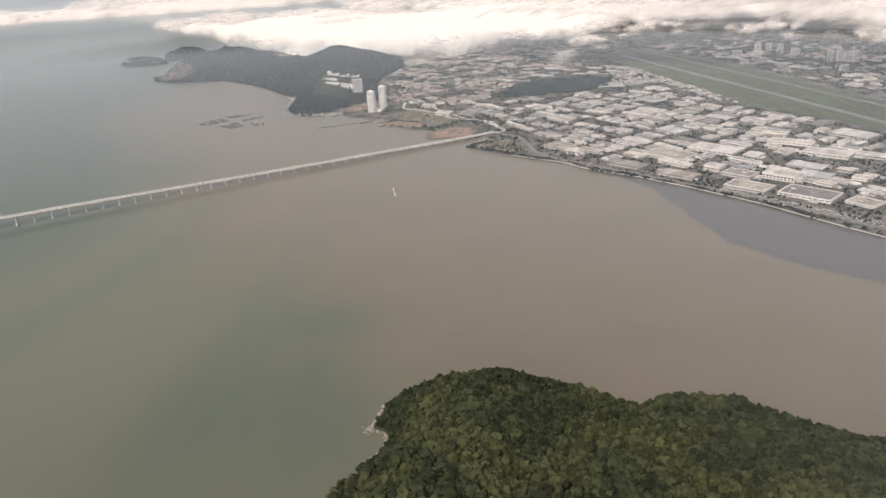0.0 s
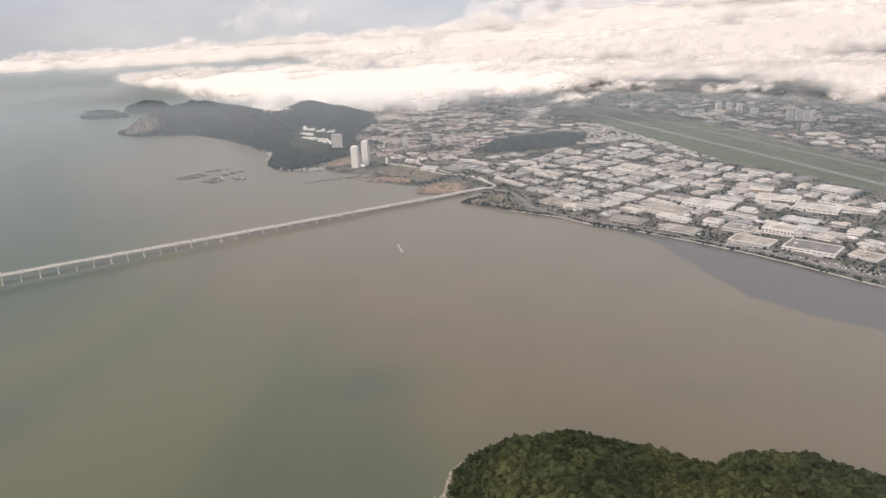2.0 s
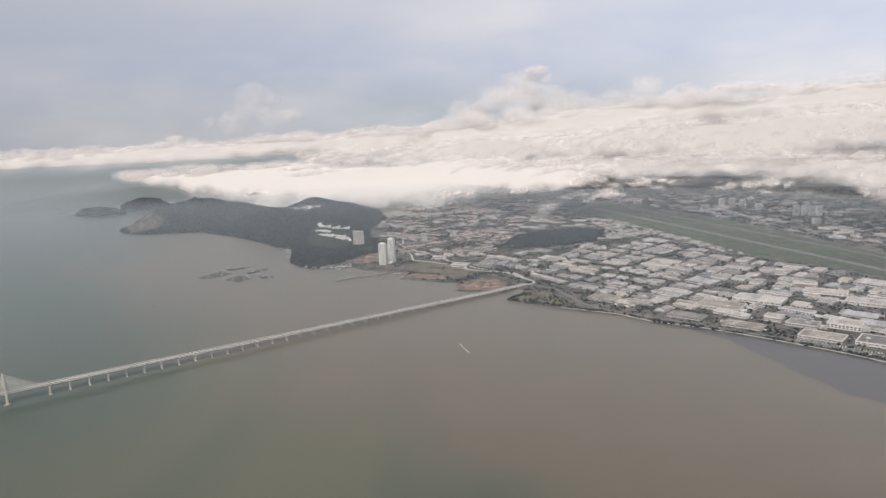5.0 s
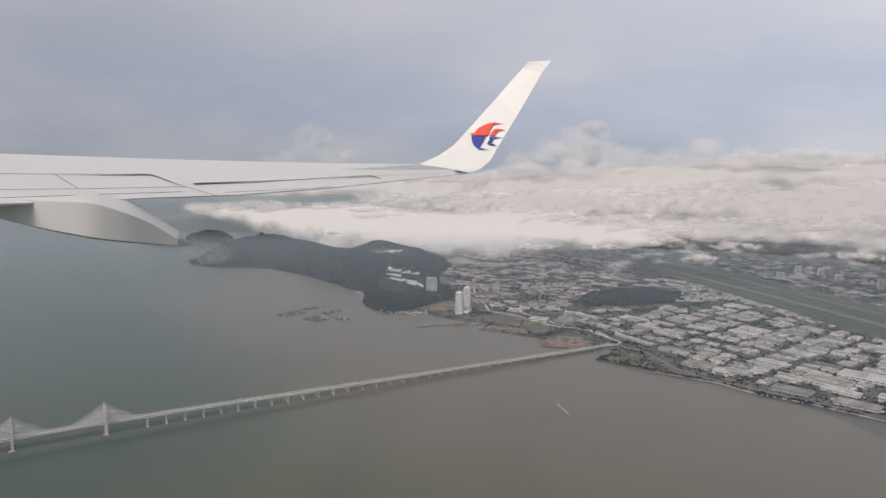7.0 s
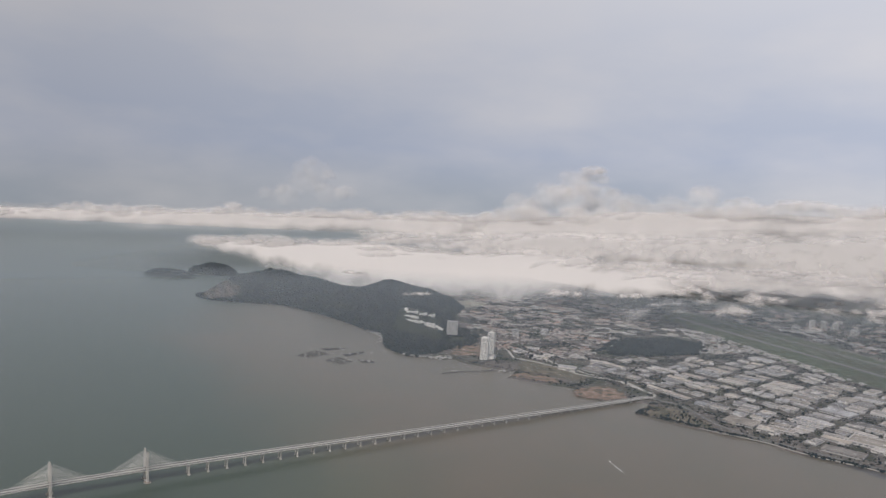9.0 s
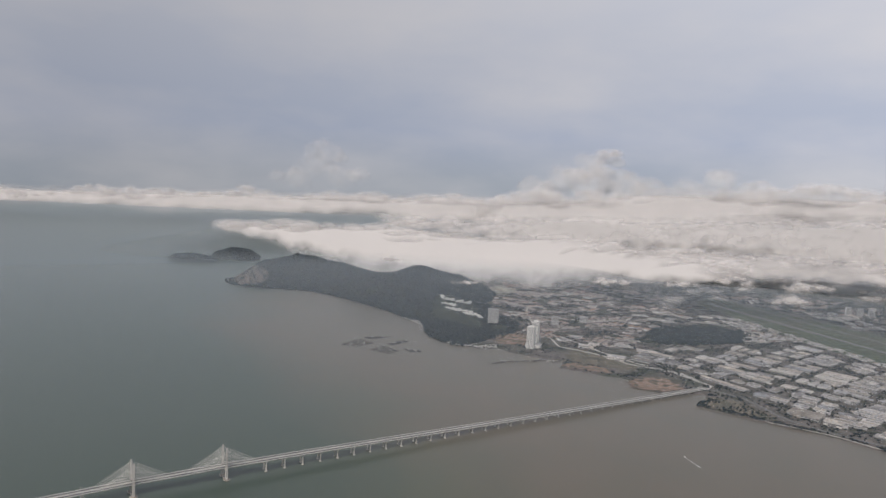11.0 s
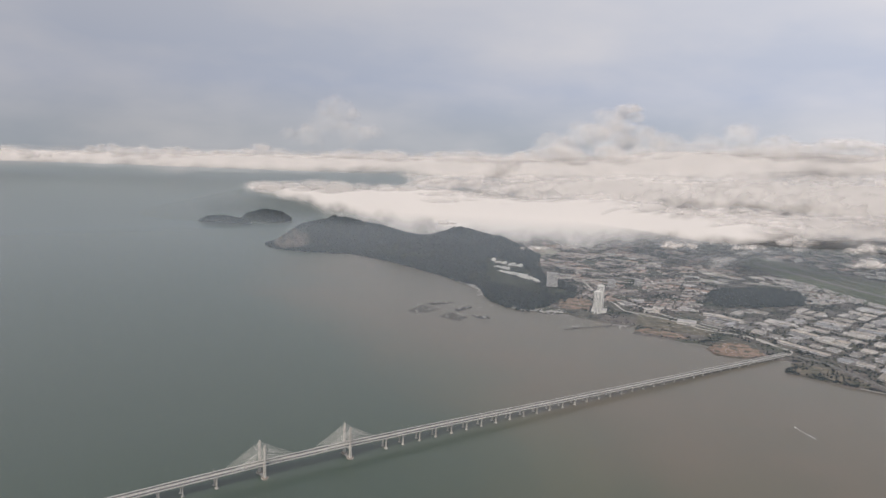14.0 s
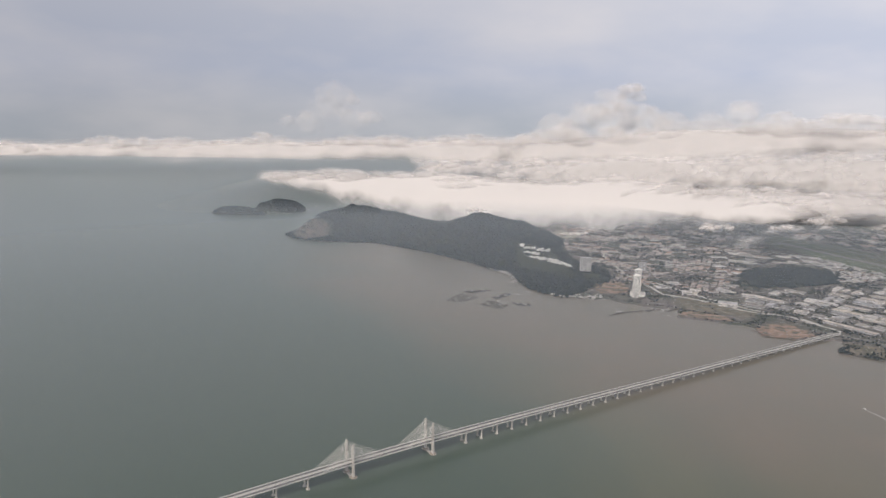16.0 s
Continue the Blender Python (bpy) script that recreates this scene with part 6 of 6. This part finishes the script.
def seam(pts, width=0.6, label="dark panel gap"):
    for (x0, y0), (x1, y1) in zip(pts, pts[1:]):
        flush("panel_gap", [(x0, y0 - width / 2), (x1, y1 - width / 2), (x1, y1 + width / 2), (x0, y0 + width / 2)], GAP, wing, wing_depth, 0.004, label)


seam([(0, 308), (100, 309), (268, 309)])
seam([(100, 309), (142, 335)])
seam([(268, 309), (330, 331), (385, 347)])
seam([(0, 336), (142, 335), (332, 331)])
seam([(0, 351), (200, 344), (325, 340)])
seam([(344, 325), (520, 319), (655, 311)], 0.8)
seam([(655, 311), (692, 322)], 1.2)
seam([(400, 341), (520, 335), (585, 331)], 0.5)

# Flap track fairing under the trailing edge.
far_off = (WING_POSE.to_3x3() @ Vector((-0.2, 0, -1))).normalized()
rings = []
for x, top, shoulder, low, d in ((-60, 330, 345, 370, 0.98), (0, 343, 352, 388, 1.0), (90, 343, 354, 410, 1.03), (165, 342, 357, 424, 1.06), (225, 355, 376, 430, 1.10), (270, 382, 395, 433, 1.14), (314, 410, 423, 435, 1.18)):
    t, s, b = sight(x, top, d + 0.10), sight(x, shoulder, d), sight(x, low, d)
    under = sight(x, low - 3, d + 0.12)
    rings.append([t, s.lerp(t, 0.08), s.lerp(b, 0.04), b.lerp(s, 0.05), b + far_off * 0.01, under, t + far_off * 0.03])
n = len(rings[0])
rings = [[a.lerp(b, f) for a, b in zip(r, q)] for r, q in zip(rings, rings[1:]) for f in (0, 0.25, 0.5, 0.75)] + [rings[-1]]
for _ in range(1):
    rings = [rings[0]] + [[(a + 2 * b + c) / 4 for a, b, c in zip(*rows3)] for rows3 in zip(rings, rings[1:], rings[2:])] + [rings[-1]]
verts = [p for r in rings for p in r]
faces = [(i * n + j, i * n + (j + 1) % n, (i + 1) * n + (j + 1) % n, (i + 1) * n + j) for i in range(len(rings) - 1) for j in range(n)]
shell = from_arrays("flap_fairing", verts, faces, FAIRING, wing, "pale beige pointed flap fairing", smooth=True)
shell.data.set_sharp_from_angle(angle=radians(40))
bm = bmesh.new()
bm.faces.new([bm.verts.new(p) for p in rings[-1]])
part("tail_cap", bm, FAIRING, shell)
